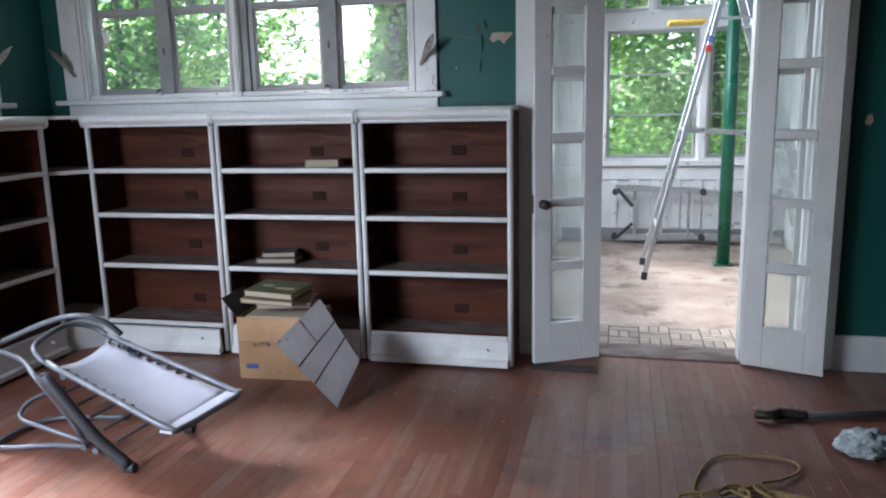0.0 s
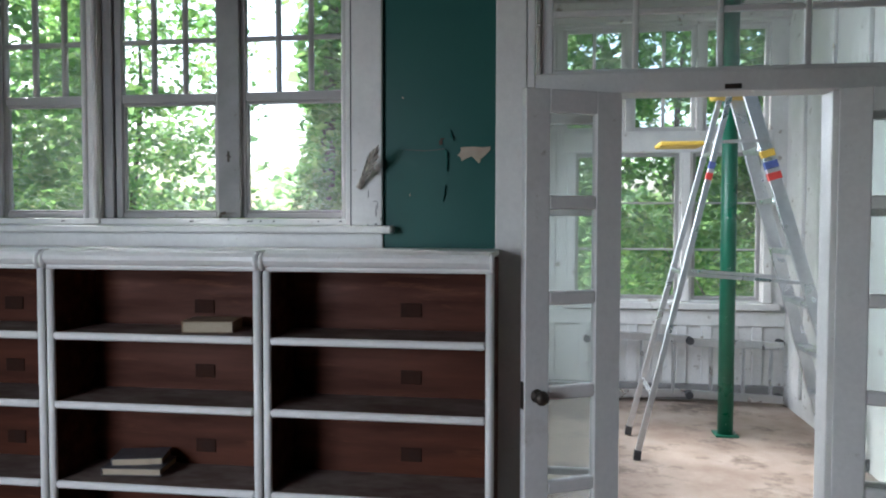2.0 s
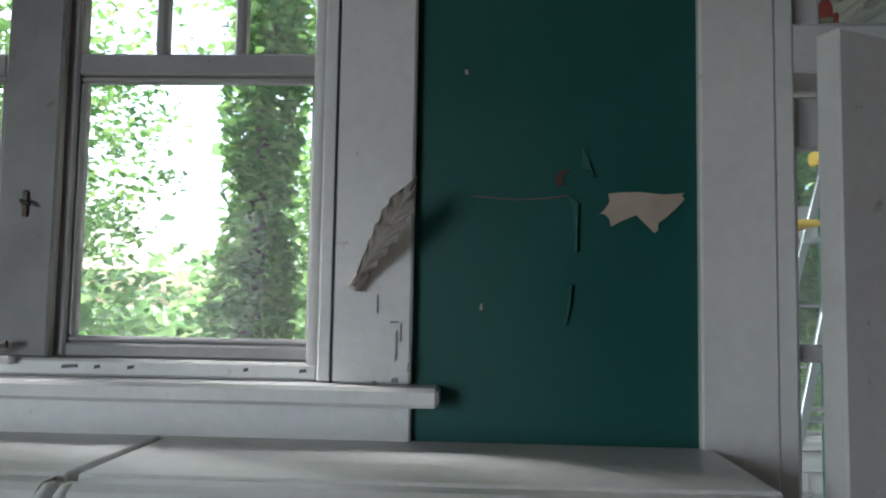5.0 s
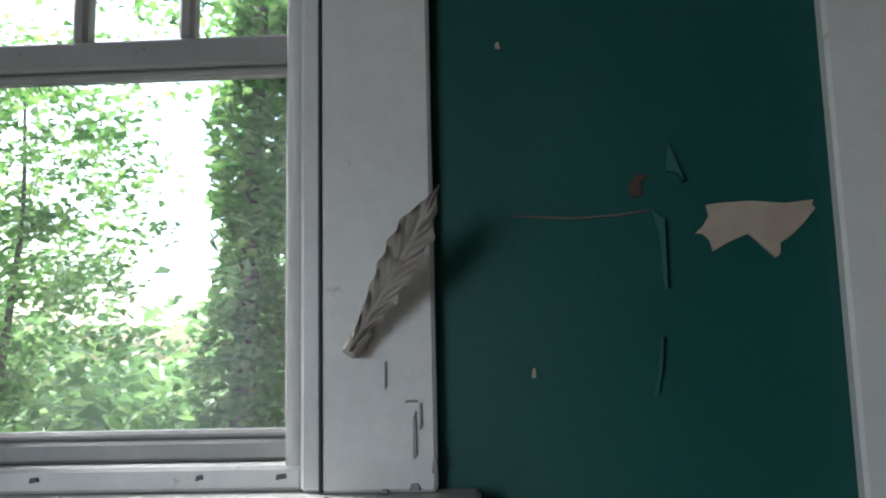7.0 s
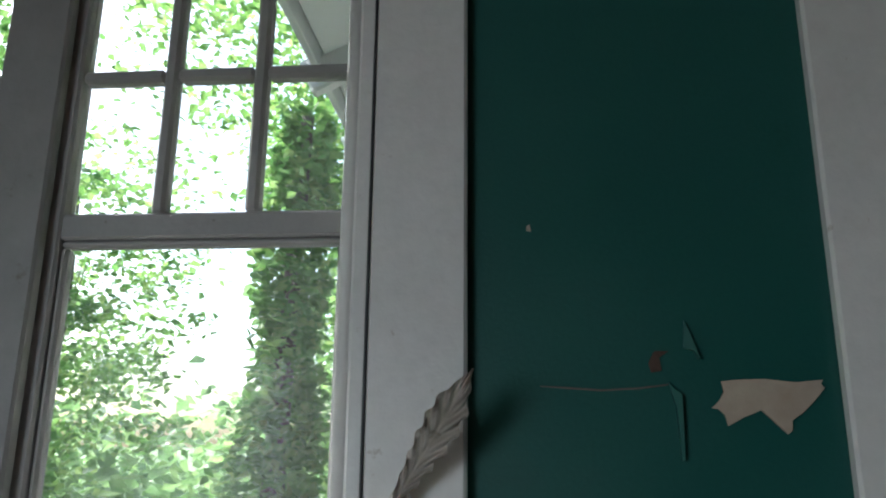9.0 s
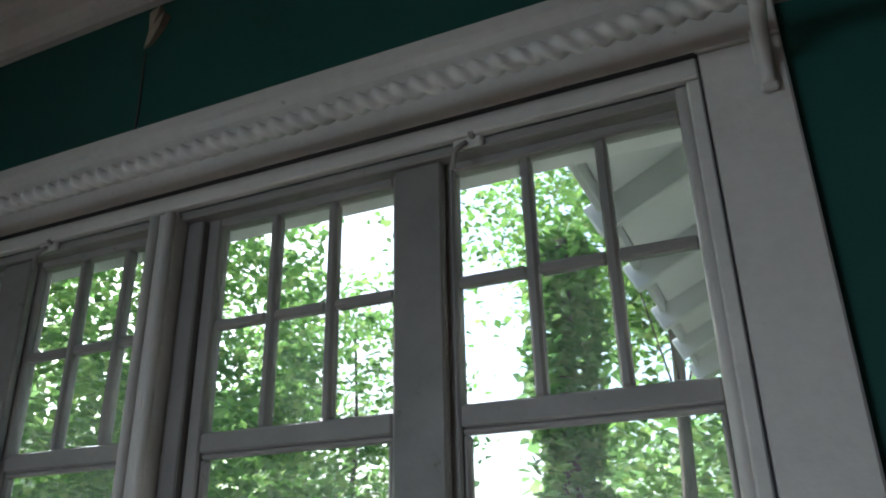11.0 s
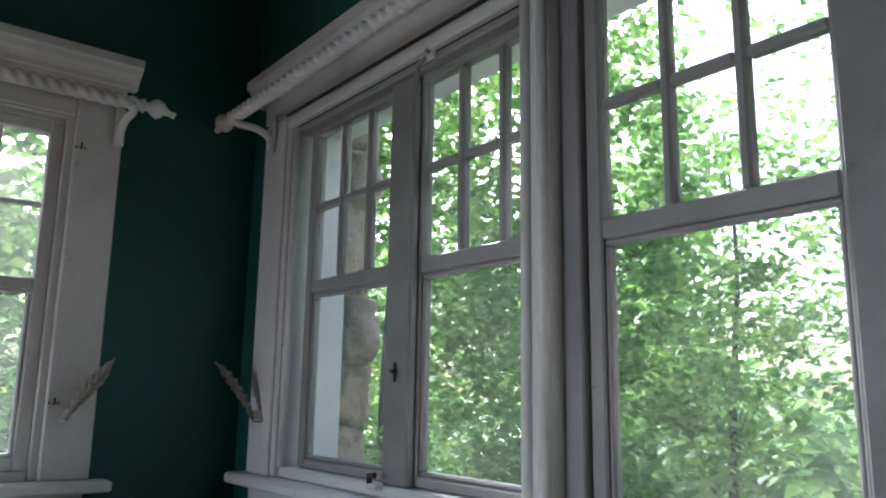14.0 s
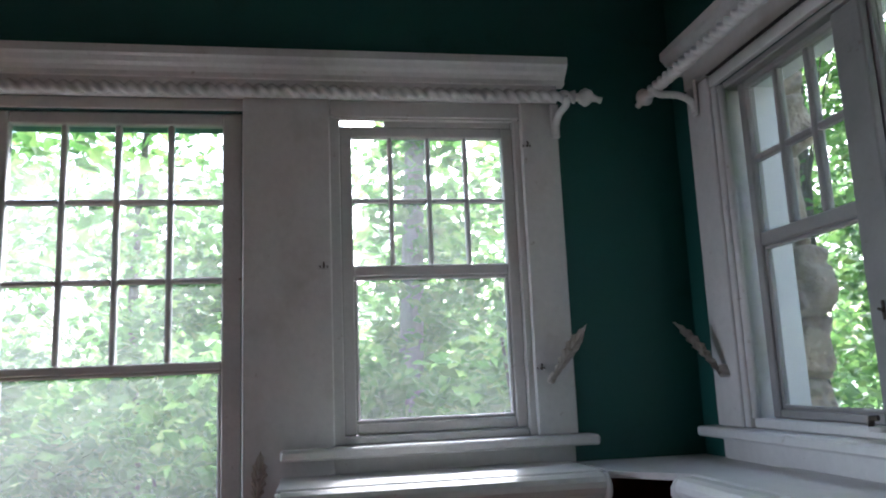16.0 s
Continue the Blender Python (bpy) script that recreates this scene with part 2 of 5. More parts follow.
CHIPPED = material("chipped_porch_paint", (0.68, 0.67, 0.65), (0.55, 0.54, 0.52), 2.4, 0.55, c=(0.24, 0.20, 0.16), c_scale=9, c_from=0.62, c_to=0.68, bump=0.4, fine=40)
PLANK = material("bare_pine_plank", (0.42, 0.30, 0.17), (0.36, 0.25, 0.14), 4, 0.7, stretch=(1, 5, 5))
GLASS = glass_material("old_window_glass", 0.05)
GLASSHAZY = glass_material("hazy_window_glass", 0.062)
GLASSDUSTY = glass_material("dusty_door_glass", 0.07)
GLASSFROST = glass_material("very_dusty_glass", 0.2)
LEAF_A = leaf_material("tree_leaves", (0.09, 0.19, 0.05), (0.18, 0.33, 0.085), (0.31, 0.42, 0.13), 0.68)
LEAF_B = leaf_material("vine_leaves", (0.09, 0.20, 0.055), (0.18, 0.34, 0.09), (0.31, 0.42, 0.14), 0.68)
LEAF_C = leaf_material("far_leaves", (0.10, 0.19, 0.07), (0.18, 0.30, 0.10), (0.30, 0.42, 0.16), 0.55)


# ---- builders ----
def link_mesh(name, bm, mat, parent=None, label="", smooth=False):
    me = bpy.data.meshes.new(name)
    bm.to_mesh(me)
    bm.free()
    if smooth:
        me.polygons.foreach_set("use_smooth", [True] * len(me.polygons))
    for x in (mat if isinstance(mat, (list, tuple)) else [mat]):
        me.materials.append(x)
    ob = new(name, me)
    ob.parent = parent
    if label:
        ob["label"] = label
    return ob


def part(name, bm, mat, parent, label="", smooth=False):
    return link_mesh(name, bm, mat, parent, label, smooth)


def thing(name, label, category, at=(0, 0, 0), turn=0.0, group="", kind=""):
    ob = new(name)
    ob.empty_display_size = 0.1
    ob.matrix_basis = pose(*at, 0, 0, turn)
    return tagged(ob, label, category, group, kind)


def cbox(bm, x0, x1, y0, y1, z0, z1, c=0.003, m=None):
    """A box with chamfered edges."""
    x0, x1, y0, y1, z0, z1 = min(x0, x1), max(x0, x1), min(y0, y1), max(y0, y1), min(z0, z1), max(z0, z1)
    c = min(c, (x1 - x0) * 0.45, (y1 - y0) * 0.45, (z1 - z0) * 0.45)
    lo, hi = (x0, y0, z0), (x1, y1, z1)
    v = {}
    for sx in (0, 1):
        for sy in (0, 1):
            for sz in (0, 1):
                s = (sx, sy, sz)
                for ax in range(3):
                    p = [(hi if s[k] else lo)[k] + (0 if k == ax else (-c if s[k] else c)) for k in range(3)]
                    p = Vector(p)
                    v[s, ax] = bm.verts.new(m @ p if m else p)

    def face(*keys):
        try:
            bm.faces.new([v[k] for k in keys])
        except ValueError:
            pass
    for ax in range(3):
        o = [k for k in range(3) if k != ax]
        for sd in (0, 1):
            ring = []
            for a, b in ((0, 0), (1, 0), (1, 1), (0, 1)):
                s = [0, 0, 0]
                s[ax], s[o[0]], s[o[1]] = sd, a, b
                ring.append((tuple(s), ax))
            flip = (sd == 0) == (ax != 1)
            face(*(reversed(ring) if flip else ring))
        for a in (0, 1):
            for b in (0, 1):
                s0, s1 = [0, 0, 0], [0, 0, 0]
                s0[o[0]], s0[o[1]], s1[o[0]], s1[o[1]] = a, b, a, b
                s1[ax] = 1
                s0, s1 = tuple(s0), tuple(s1)
                face((s0, o[0]), (s1, o[0]), (s1, o[1]), (s0, o[1]))
    for s in [(a, b, d) for a in (0, 1) for b in (0, 1) for d in (0, 1)]:
        face((s, 0), (s, 1), (s, 2))
    return bm


def box(*a, **k):
    bm = bmesh.new()
    cbox(bm, *a, **k)
    bmesh.ops.recalc_face_normals(bm, faces=bm.faces)
    return bm


def boxes(rows, c=0.003):
    bm = bmesh.new()
    for r in rows:
        cbox(bm, *r, c=c)
    bmesh.ops.recalc_face_normals(bm, faces=bm.faces)
    return bm


def tube(points, r, sides=10, taper=None, closed=False):
    """A round bar along points."""
    bm = bmesh.new()
    pts = [Vector(p) for p in points]
    rings = []
    n = len(pts)
    up = Vector((0.13, 0.29, 0.95)).normalized()
    for i, p in enumerate(pts):
        a, b = pts[(i - 1) % n if closed else max(i - 1, 0)], pts[(i + 1) % n if closed else min(i + 1, n - 1)]
        d = (b - a).normalized()
        u = d.cross(up)
        u = u.normalized() if u.length > 0.05 else d.cross(Vector((1, 0, 0))).normalized()
        w = d.cross(u)
        rr = r if taper is None else taper[i]
        rings.append([bm.verts.new(p + rr * (math.cos(2 * math.pi * k / sides) * u + math.sin(2 * math.pi * k / sides) * w)) for k in range(sides)])
    for i in range(n if closed else n - 1):
        a, b = rings[i], rings[(i + 1) % n]
        for k in range(sides):
            bm.faces.new((a[k], a[(k + 1) % sides], b[(k + 1) % sides], b[k]))
    if not closed:
        bm.faces.new(reversed(rings[0])), bm.faces.new(rings[-1])
    bmesh.ops.recalc_face_normals(bm, faces=bm.faces)
    return bm


def arc(points, steps=6):
    """Smooth curve through points (Catmull-Rom)."""
    p = [Vector(q) for q in points]
    p = [2 * p[0] - p[1]] + p + [2 * p[-1] - p[-2]]
    out = []
    for i in range(1, len(p) - 2):
        for k in range(steps):
            t = k / steps
            out.append(0.5 * (2 * p[i] + (p[i + 1] - p[i - 1]) * t + (2 * p[i - 1] - 5 * p[i] + 4 * p[i + 1] - p[i + 2]) * t * t + (3 * p[i] - p[i - 1] - 3 * p[i + 1] + p[i + 2]) * t ** 3))
    return out + [p[-2]]


def extrude_profile(profile, a, b, axis="x"):
    """A moulding: the profile (d, z), d away from the wall, run from a to b. axis x: wall faces -y; axis y: wall faces +x."""
    bm = bmesh.new()
    ends = []
    for s in (a, b):
        ends.append([bm.verts.new((s, -d, z) if axis == "x" else (d, s, z)) for d, z in profile])
    n = len(profile)
    for i in range(n):
        bm.faces.new((ends[0][i], ends[0][(i + 1) % n], ends[1][(i + 1) % n], ends[1][i]))
    bm.faces.new(ends[0]), bm.faces.new(reversed(ends[1]))
    bmesh.ops.recalc_face_normals(bm, faces=bm.faces)
    return bm


def wall_mesh(us, zs, holes, d0, d1, along="x"):
    """A wall of thickness d0..d1 with holes (u0, u1, z0, z1) that go through it; along x or y."""
    us = sorted(set(us + [h[0] for h in holes] + [h[1] for h in holes]))
    zs = sorted(set(zs + [h[2] for h in holes] + [h[3] for h in holes]))

    def solid(i, j):
        if not (0 <= i < len(us) - 1 and 0 <= j < len(zs) - 1):
            return False
        u, z = (us[i] + us[i + 1]) / 2, (zs[j] + zs[j + 1]) / 2
        return not any(h[0] < u < h[1] and h[2] < z < h[3] for h in holes)
    bm = bmesh.new()
    vs = {}

    def vert(i, j, k):
        if (i, j, k) not in vs:
            d = (d0, d1)[k]
            vs[i, j, k] = bm.verts.new((us[i], d, zs[j]) if along == "x" else (d, us[i], zs[j]))
        return vs[i, j, k]
    for i in range(len(us) - 1):
        for j in range(len(zs) - 1):
            if not solid(i, j):
                continue
            for k in (0, 1):
                bm.faces.new([vert(i, j, k), vert(i + 1, j, k), vert(i + 1, j + 1, k), vert(i, j + 1, k)])
            for di, dj, e in ((-1, 0, ((i, j), (i, j + 1))), (1, 0, ((i + 1, j), (i + 1, j + 1))), (0, -1, ((i, j), (i + 1, j))), (0, 1, ((i, j + 1), (i + 1, j + 1)))):
                if not solid(i + di, j + dj):
                    p, q = e
                    bm.faces.new([vert(*p, 0), vert(*q, 0), vert(*q, 1), vert(*p, 1)])
    bmesh.ops.recalc_face_normals(bm, faces=bm.faces)
    return bm


def structure(name, bm, mat, label, category, smooth=False):
    return tagged(link_mesh(name, bm, mat, None, "", smooth), label, category, kind="structure")


# ---- plan ----
N_IN, N_OUT = 4.10, 4.32        # bookcase wall
W_IN, W_OUT = -3.48, -3.70      # wall with the glazed door
E_IN, S_IN = 3.2, -2.0
CEIL = 3.315
P_W, P_E, P_N = -0.50, 1.55, 7.48   # porch, inside faces
P_FLOOR, P_CEIL = -0.03, 3.2
GROUND = -0.75

# window rows of the bookcase wall: glass of the four casements
PANES_N = [(-3.108, -2.690), (-2.580, -2.17), (-2.036, -1.617), (-1.488, -1.072)]
Z_LOW, Z_MID0, Z_MID1, Z_TOP = 1.590, 2.048, 2.086, 2.525

structure("wall_north", wall_mesh([W_OUT, E_IN + 0.2], [GROUND, CEIL + 0.1], [(-3.29, -0.93, 1.49, 2.63), (-0.332, 1.13, -0.02, 2.68)], N_IN, N_OUT), GREEN,
          "dark green painted plaster wall above the bookcases", "wall")
W_HOLES = [(2.92, 3.55, 1.52, 2.612), (1.90, 2.66, 0.0, 2.56), (1.02, 1.635, 1.52, 2.545), (-1.4, 0.6, 0.8, 2.5)]
structure("wall_west", wall_mesh([S_IN - 0.2, N_OUT], [GROUND, CEIL + 0.1], W_HOLES, W_OUT, W_IN, "y"), GREEN, "dark green painted plaster wall with windows", "wall")
structure("wall_south", wall_mesh([W_OUT, E_IN + 0.2], [GROUND, CEIL + 0.1], [], S_IN - 0.2, S_IN), GREEN, "dark green painted plaster wall", "wall")
structure("wall_east", wall_mesh([S_IN - 0.2, N_OUT], [GROUND, CEIL + 0.1], [], E_IN, E_IN + 0.2, "y"), GREEN, "dark green painted plaster wall", "wall")
structure("ceiling", box(W_OUT, E_IN + 0.2, S_IN - 0.2, N_OUT, CEIL, CEIL + 0.1, c=0.001), CEILING, "stained off-white plaster ceiling with peeling patches", "ceiling")
floor = structure("floor", box(W_OUT, E_IN + 0.2, S_IN - 0.2, N_IN + 0.21, -0.15, -0.012, c=0.001), FLOORGAP, "worn reddish oak strip floor", "floor")

# crown moulding and the flat border on the ceiling
CROWN = [(0, 3.185), (0.02, 3.185), (0.024, 3.21), (0.05, 3.235), (0.085, 3.25), (0.105, 3.275), (0.11, 3.30), (0.13, 3.305), (0.13, CEIL - 0.004), (0, CEIL - 0.004)]
bm = extrude_profile(CROWN, W_IN, E_IN, "x")
bmesh.ops.translate(bm, vec=(0, N_IN - 0.002, 0), verts=bm.verts)
structure("crown_moulding_north", bm, WHITE, "white painted crown moulding under the ceiling", "moulding")
bm = extrude_profile(CROWN, S_IN, N_IN, "y")
bmesh.ops.translate(bm, vec=(W_IN + 0.002, 0, 0), verts=bm.verts)
structure("crown_moulding_west", bm, WHITE, "white painted crown moulding under the ceiling", "moulding")
STRIP = [(0, CEIL - 0.004), (0, CEIL - 0.02), (0.02, CEIL - 0.03), (0.035, CEIL - 0.018), (0.04, CEIL - 0.004)]
bm = extrude_profile(STRIP, W_IN + 0.30, E_IN, "x")
bmesh.ops.translate(bm, vec=(0, N_IN - 0.30, 0), verts=bm.verts)
structure("ceiling_moulding_north", bm, WHITE, "white painted moulding strip on the ceiling", "moulding")
bm = extrude_profile(STRIP, S_IN, N_IN - 0.30, "y")
bmesh.ops.translate(bm, vec=(W_IN + 0.30, 0, 0), verts=bm.verts)
structure("ceiling_moulding_west", bm, WHITE, "white painted moulding strip on the ceiling", "moulding")

BASE = [(0, 0.0), (0.02, 0.0), (0.02, 0.17), (0.012, 0.19), (0, 0.195)]
bm = extrude_profile(BASE, 1.268, E_IN, "x")
bmesh.ops.translate(bm, vec=(0, N_IN - 0.001, 0), verts=bm.verts)
structure("baseboard", bm, WHITE, "grey-white painted baseboard", "baseboard")


# ---- glazed sashes ----
def bars(name, parent, mat, rows):
    for r in rows:
        part(name, box(*r, c=0.002), mat, parent)


def flat(a0, a1, d0, d1, z0, z1, side):
    """A box given along the wall (a), in depth (d) and height, for a wall along x or along y."""
    return (a0, a1, d0, d1, z0, z1) if side == "x" else (d0, d1, a0, a1, z0, z1)


def pane(parent, a0, a1, d, z0, z1, side, mat=None):
    ob = part("pane", box(*flat(a0, a1, d - 0.002, d + 0.002, z0, z1, side), c=0.0005), mat or GLASS, parent)
    ob.visible_shadow = False
    return ob


def sash(parent, a0, a1, z0, z1, d, cols, rows, rail, mat, side, stile=0.032, thick=0.036, mid=None, mun=0.02, pane_mat=None):
    """A sash: stiles and rails round the glass a0..a1, z0..z1; above mid a grid of cols x rows panes, below it one pane."""
    h = thick / 2
    rr = [flat(a0 - stile, a0, d - h, d + h, z0 - rail, z1 + rail, side), flat(a1, a1 + stile, d - h, d + h, z0 - rail, z1 + rail, side),
          flat(a0, a1, d - h, d + h, z0 - rail, z0, side), flat(a0, a1, d - h, d + h, z1, z1 + rail, side)]
    if mid:
        rr.append(flat(a0, a1, d - h, d + h, mid[0], mid[1], side))
    frame_ob = part("sash", boxes(rr, 0.004), mat, parent)
    lo = mid[1] if mid else z0
    w, hh = (a1 - a0) / cols, (z1 - lo) / rows
    if mid:
        pane(frame_ob, a0, a1, d, z0, mid[0], side, pane_mat)
        b, e0, e1 = 0.011, d - h + 0.007, d + h - 0.007
        for r in ((a0, a1, z0, z0 + b), (a0, a1, mid[0] - b, mid[0]), (a0, a0 + b, z0 + b, mid[0] - b), (a1 - b, a1, z0 + b, mid[0] - b)):
            part("glazing_bead", box(*flat(r[0], r[1], e0, e1, r[2], r[3], side), c=0.004), mat, frame_ob)
    for i in range(cols):
        for j in range(rows):
            pane(frame_ob, a0 + i * w, a0 + (i + 1) * w, d, lo + j * hh, lo + (j + 1) * hh, side, pane_mat)
    for i in range(1, cols):
        part("muntin", box(*flat(a0 + i * w - mun / 2, a0 + i * w + mun / 2, d - h * 0.8, d + h * 0.8, lo, z1, side), c=0.005), mat, frame_ob)
    for j in range(1, rows):
        for i in range(cols):
            part("muntin", box(*flat(a0 + i * w + (mun / 2 if i else 0), a0 + (i + 1) * w - (mun / 2 if i < cols - 1 else 0), d - h * 0.75, d + h * 0.75, lo + j * hh - mun / 2, lo + j * hh + mun / 2, side), c=0.005), mat, frame_ob)
    return frame_ob


# window over the bookcases
win = thing("window_1", "wide four-light white painted casement window with small upper panes", "window", kind="structure")
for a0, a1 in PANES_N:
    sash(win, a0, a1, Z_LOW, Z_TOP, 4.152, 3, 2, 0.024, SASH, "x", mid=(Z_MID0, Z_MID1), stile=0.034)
part("sill", box(-3.392, -0.853, 4.028, 4.13, 1.507, 1.537, c=0.006), WHITE, win)
part("apron", box(-3.335, -0.899, 4.082, 4.10, 1.40, 1.507, c=0.003), WHITE, win)
for x0, x1 in ((-1.025, -0.899), (-3.341, -3.205)):
    part("casing", box(x0, x1, 4.074, 4.10, 1.538, 2.60, c=0.004), WHITE, win)
part("head_casing", box(-3.341, -0.899, 4.070, 4.10, 2.601, 2.70, c=0.003), WHITE, win)
part("head_casing", box(-3.203, -1.028, 4.079, 4.10, 2.562, 2.599, c=0.003), WHITE, win)
for x0, x1 in ((-1.050, -1.026), (-3.204, -3.179)):
    part("jamb", box(x0, x1, 4.082, 4.20, 1.538, 2.561, c=0.004), WHITE, win)
for x in (-1.058, -3.170):
    part("stop_bead", tube([(x, 4.100, 1.565), (x, 4.100, 2.555)], 0.012, 10), WHITE, win, smooth=True)
for x0, x1 in ((-3.289, -3.255), (-0.965, -0.931)):
    part("outer_lining", box(x0, x1, 4.201, 4.335, 1.49, 2.59), SIDING, win)
part("outer_lining", box(-3.289, -0.931, 4.201, 4.335, 2.591, 2.629), SIDING, win)
part("outer_sill", box(-3.289, -0.931, 4.201, 4.37, 1.47, 1.505), SIDING, win)
part("joint_gap", box(-1.0275, -1.0248, 4.0732, 4.09, 1.538, 2.60, c=0.0003), BLACK, win, "dark open joint")
part("joint_gap", box(-3.2, -1.028, 4.0695, 4.09, 2.5985, 2.6016, c=0.0003), BLACK, win, "dark open joint")
part("mullion", boxes([(-2.188, -2.118, 4.084, 4.24, 1.54, 2.561)], 0.004), TRIM, win)
for x in (-2.175, -2.131):
    part("stop_bead", tube([(x, 4.084, 1.565), (x, 4.084, 2.555)], 0.012, 10), WHITE, win, smooth=True)
# posts and side board: their shade is put into the dark paint colour
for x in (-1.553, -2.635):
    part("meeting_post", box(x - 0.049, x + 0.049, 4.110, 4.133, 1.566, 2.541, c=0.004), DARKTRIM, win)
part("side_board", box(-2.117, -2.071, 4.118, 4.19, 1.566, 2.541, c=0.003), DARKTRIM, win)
part("frame_rail", box(-3.178, -1.051, 4.096, 4.20, 1.538, 1.565, c=0.004), WHITE, win)
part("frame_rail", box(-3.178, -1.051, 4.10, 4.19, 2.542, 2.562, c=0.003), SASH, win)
CORNICE = [(0, 2.658), (0.034, 2.658), (0.038, 2.672), (0.048, 2.684), (0.062, 2.692), (0.072, 2.706), (0.08, 2.712), (0.08, 2.737), (0, 2.737)]
bm = extrude_profile(CORNICE, -3.385, -0.855, "x")
bmesh.ops.translate(bm, vec=(0, 4.098, 0.014), verts=bm.verts)
part("cornice", bm, WHITE, win)

# windows and glazed door of the west wall
WG = -3.515
win = thing("window_2", "white painted sash window with eight small upper panes, top sash slipped", "window", kind="structure")
sash(win, 2.993, 3.487, 1.588, 2.488, WG, 4, 2, 0.035, TRIM, "y", mid=(2.036, 2.070), mun=0.014, stile=0.038, pane_mat=GLASSHAZY)
part("sill", box(-3.50, -3.395, 2.769, 3.718, 1.497, 1.527, c=0.006), WHITE, win)
part("apron", box(W_IN, W_IN + 0.018, 2.78, 3.66, 1.40, 1.496), WHITE, win)
part("casing", box(W_IN, W_IN + 0.022, 3.545, 3.672, 1.528, 2.60, c=0.004), WHITE, win)
part("casing", box(W_IN, W_IN + 0.022, 2.658, 2.925, 0.0, 2.60, c=0.004), WHITE, win)
for y0, y1 in ((2.922, 2.956), (3.524, 3.548)):
    part("jamb", box(W_IN - 0.14, W_IN + 0.002, y0, y1, 1.528, 2.545), WHITE, win)
part("frame_rail", box(W_IN - 0.14, W_IN + 0.002, 2.95, 3.52, 1.528, 1.552), WHITE, win)
part("frame_rail", box(W_IN - 0.012, W_IN + 0.004, 2.956, 3.524, 2.538, 2.546), WHITE, win)
part("packing_strip", box(WG - 0.016, WG + 0.016, 3.10, 3.522, 2.524, 2.56), TRIM, win)
part("frame_rail", box(W_IN - 0.01, W_IN + 0.012, 2.926, 3.544, 2.546, 2.60), WHITE, win)
door = thing("door_1", "white glazed garden door with twelve small upper panes", "door", kind="structure")
sash(door, 1.975, 2.595, 0.62, 2.52, WG, 4, 3, 0.04, TRIM, "y", mid=(1.765, 1.79), mun=0.018, stile=0.06, pane_mat=GLASSHAZY)
part("frame_rail", box(W_IN - 0.14, W_IN + 0.004, 1.90, 2.66, 2.562, 2.60), WHITE, door)
part("panel", box(WG - 0.018, WG + 0.018, 1.905, 2.655, 0.02, 0.58), TRIM, door)
part("casing", box(W_IN, W_IN + 0.022, 1.63, 1.90, 0.0, 2.60, c=0.004), WHITE, door)
win3 = thing("window_3", "white painted sash window with eight small upper panes", "window", kind="structure")
sash(win3, 1.075, 1.58, 1.588, 2.488, WG, 4, 2, 0.035, TRIM, "y", mid=(2.036, 2.070), mun=0.014, pane_mat=GLASSHAZY)
part("sill", box(-3.50, -3.395, 0.85, 1.72, 1.497, 1.527, c=0.006), WHITE, win3)
part("casing", box(W_IN, W_IN + 0.022, 0.89, 1.025, 1.528, 2.60, c=0.004), WHITE, win3)
head = thing("window_head", "white painted head board and cornice across windows and door", "moulding", kind="structure")
part("head_board", box(W_IN, W_IN + 0.026, 0.89, 3.675, 2.601, 2.70, c=0.003), WHITE, head)
bm = extrude_profile(CORNICE, 0.85, 3.70, "y")
bmesh.ops.translate(bm, vec=(W_IN + 0.002, 0, 0), verts=bm.verts)
part("cornice", bm, WHITE, head)

# unseen window, added as the opening for the west fill lamp
win = thing("window_4", "white painted window added out of view", "window", kind="structure")
sash(win, -1.36, 0.56, 0.85, 2.45, WG, 3, 2, 0.04, TRIM, "y", stile=0.04)


# ---- doorway to the porch ----
dw = thing("doorway", "white doorway with glazed side lights and transom", "doorway", kind="structure")
for x0, x1 in ((-0.45, -0.331), (1.131, 1.268)):
    part("casing", box(x0, x1, 4.078, 4.10, 0.0, 2.69, c=0.004), WHITE, dw)
part("head_casing", box(-0.45, 1.268, 4.072, 4.10, 2.691, 2.81, c=0.004), WHITE, dw)
for x0, x1 in ((-0.331, -0.30), (1.10, 1.130)):
    part("jamb", box(x0, x1, 4.085, 4.32, 0.0, 2.675), WHITE, dw)
part("header", box(-0.30, 1.10, 4.09, 4.24, 2.043, 2.122, c=0.004), TRIM, dw)
sash(dw, -0.232, 1.022, 2.144, 2.58, 4.16, 4, 2, 0.02, TRIM, "x", stile=0.05, mun=0.022)
for x0, x1 in ((-0.30, 0.02), (0.79, 1.10)):
    post_x = (-0.012, 0.020) if x0 < 0 else (0.790, 0.822)
    part("post", box(*post_x, 4.12, 4.24, 0.0, 2.042, c=0.003), TRIM, dw)
    g0, g1 = (x0 + 0.045, x1 - 0.065) if x0 < 0 else (x0 + 0.065, x1 - 0.045)
    sash(dw, g0, g1, 0.20, 1.94, 4.20, 1, 5, 0.09, TRIM, "x", stile=0.03, thick=0.03, mun=0.03, pane_mat=GLASSDUSTY)
part("threshold", box(-0.30, 1.10, 4.10, 4.33, -0.04, 0.012, c=0.006), DUSTYWOOD, dw)
part("latch_plate", box(0.40, 0.46, 4.082, 4.10, 2.050, 2.068, c=0.002), IRON, dw)


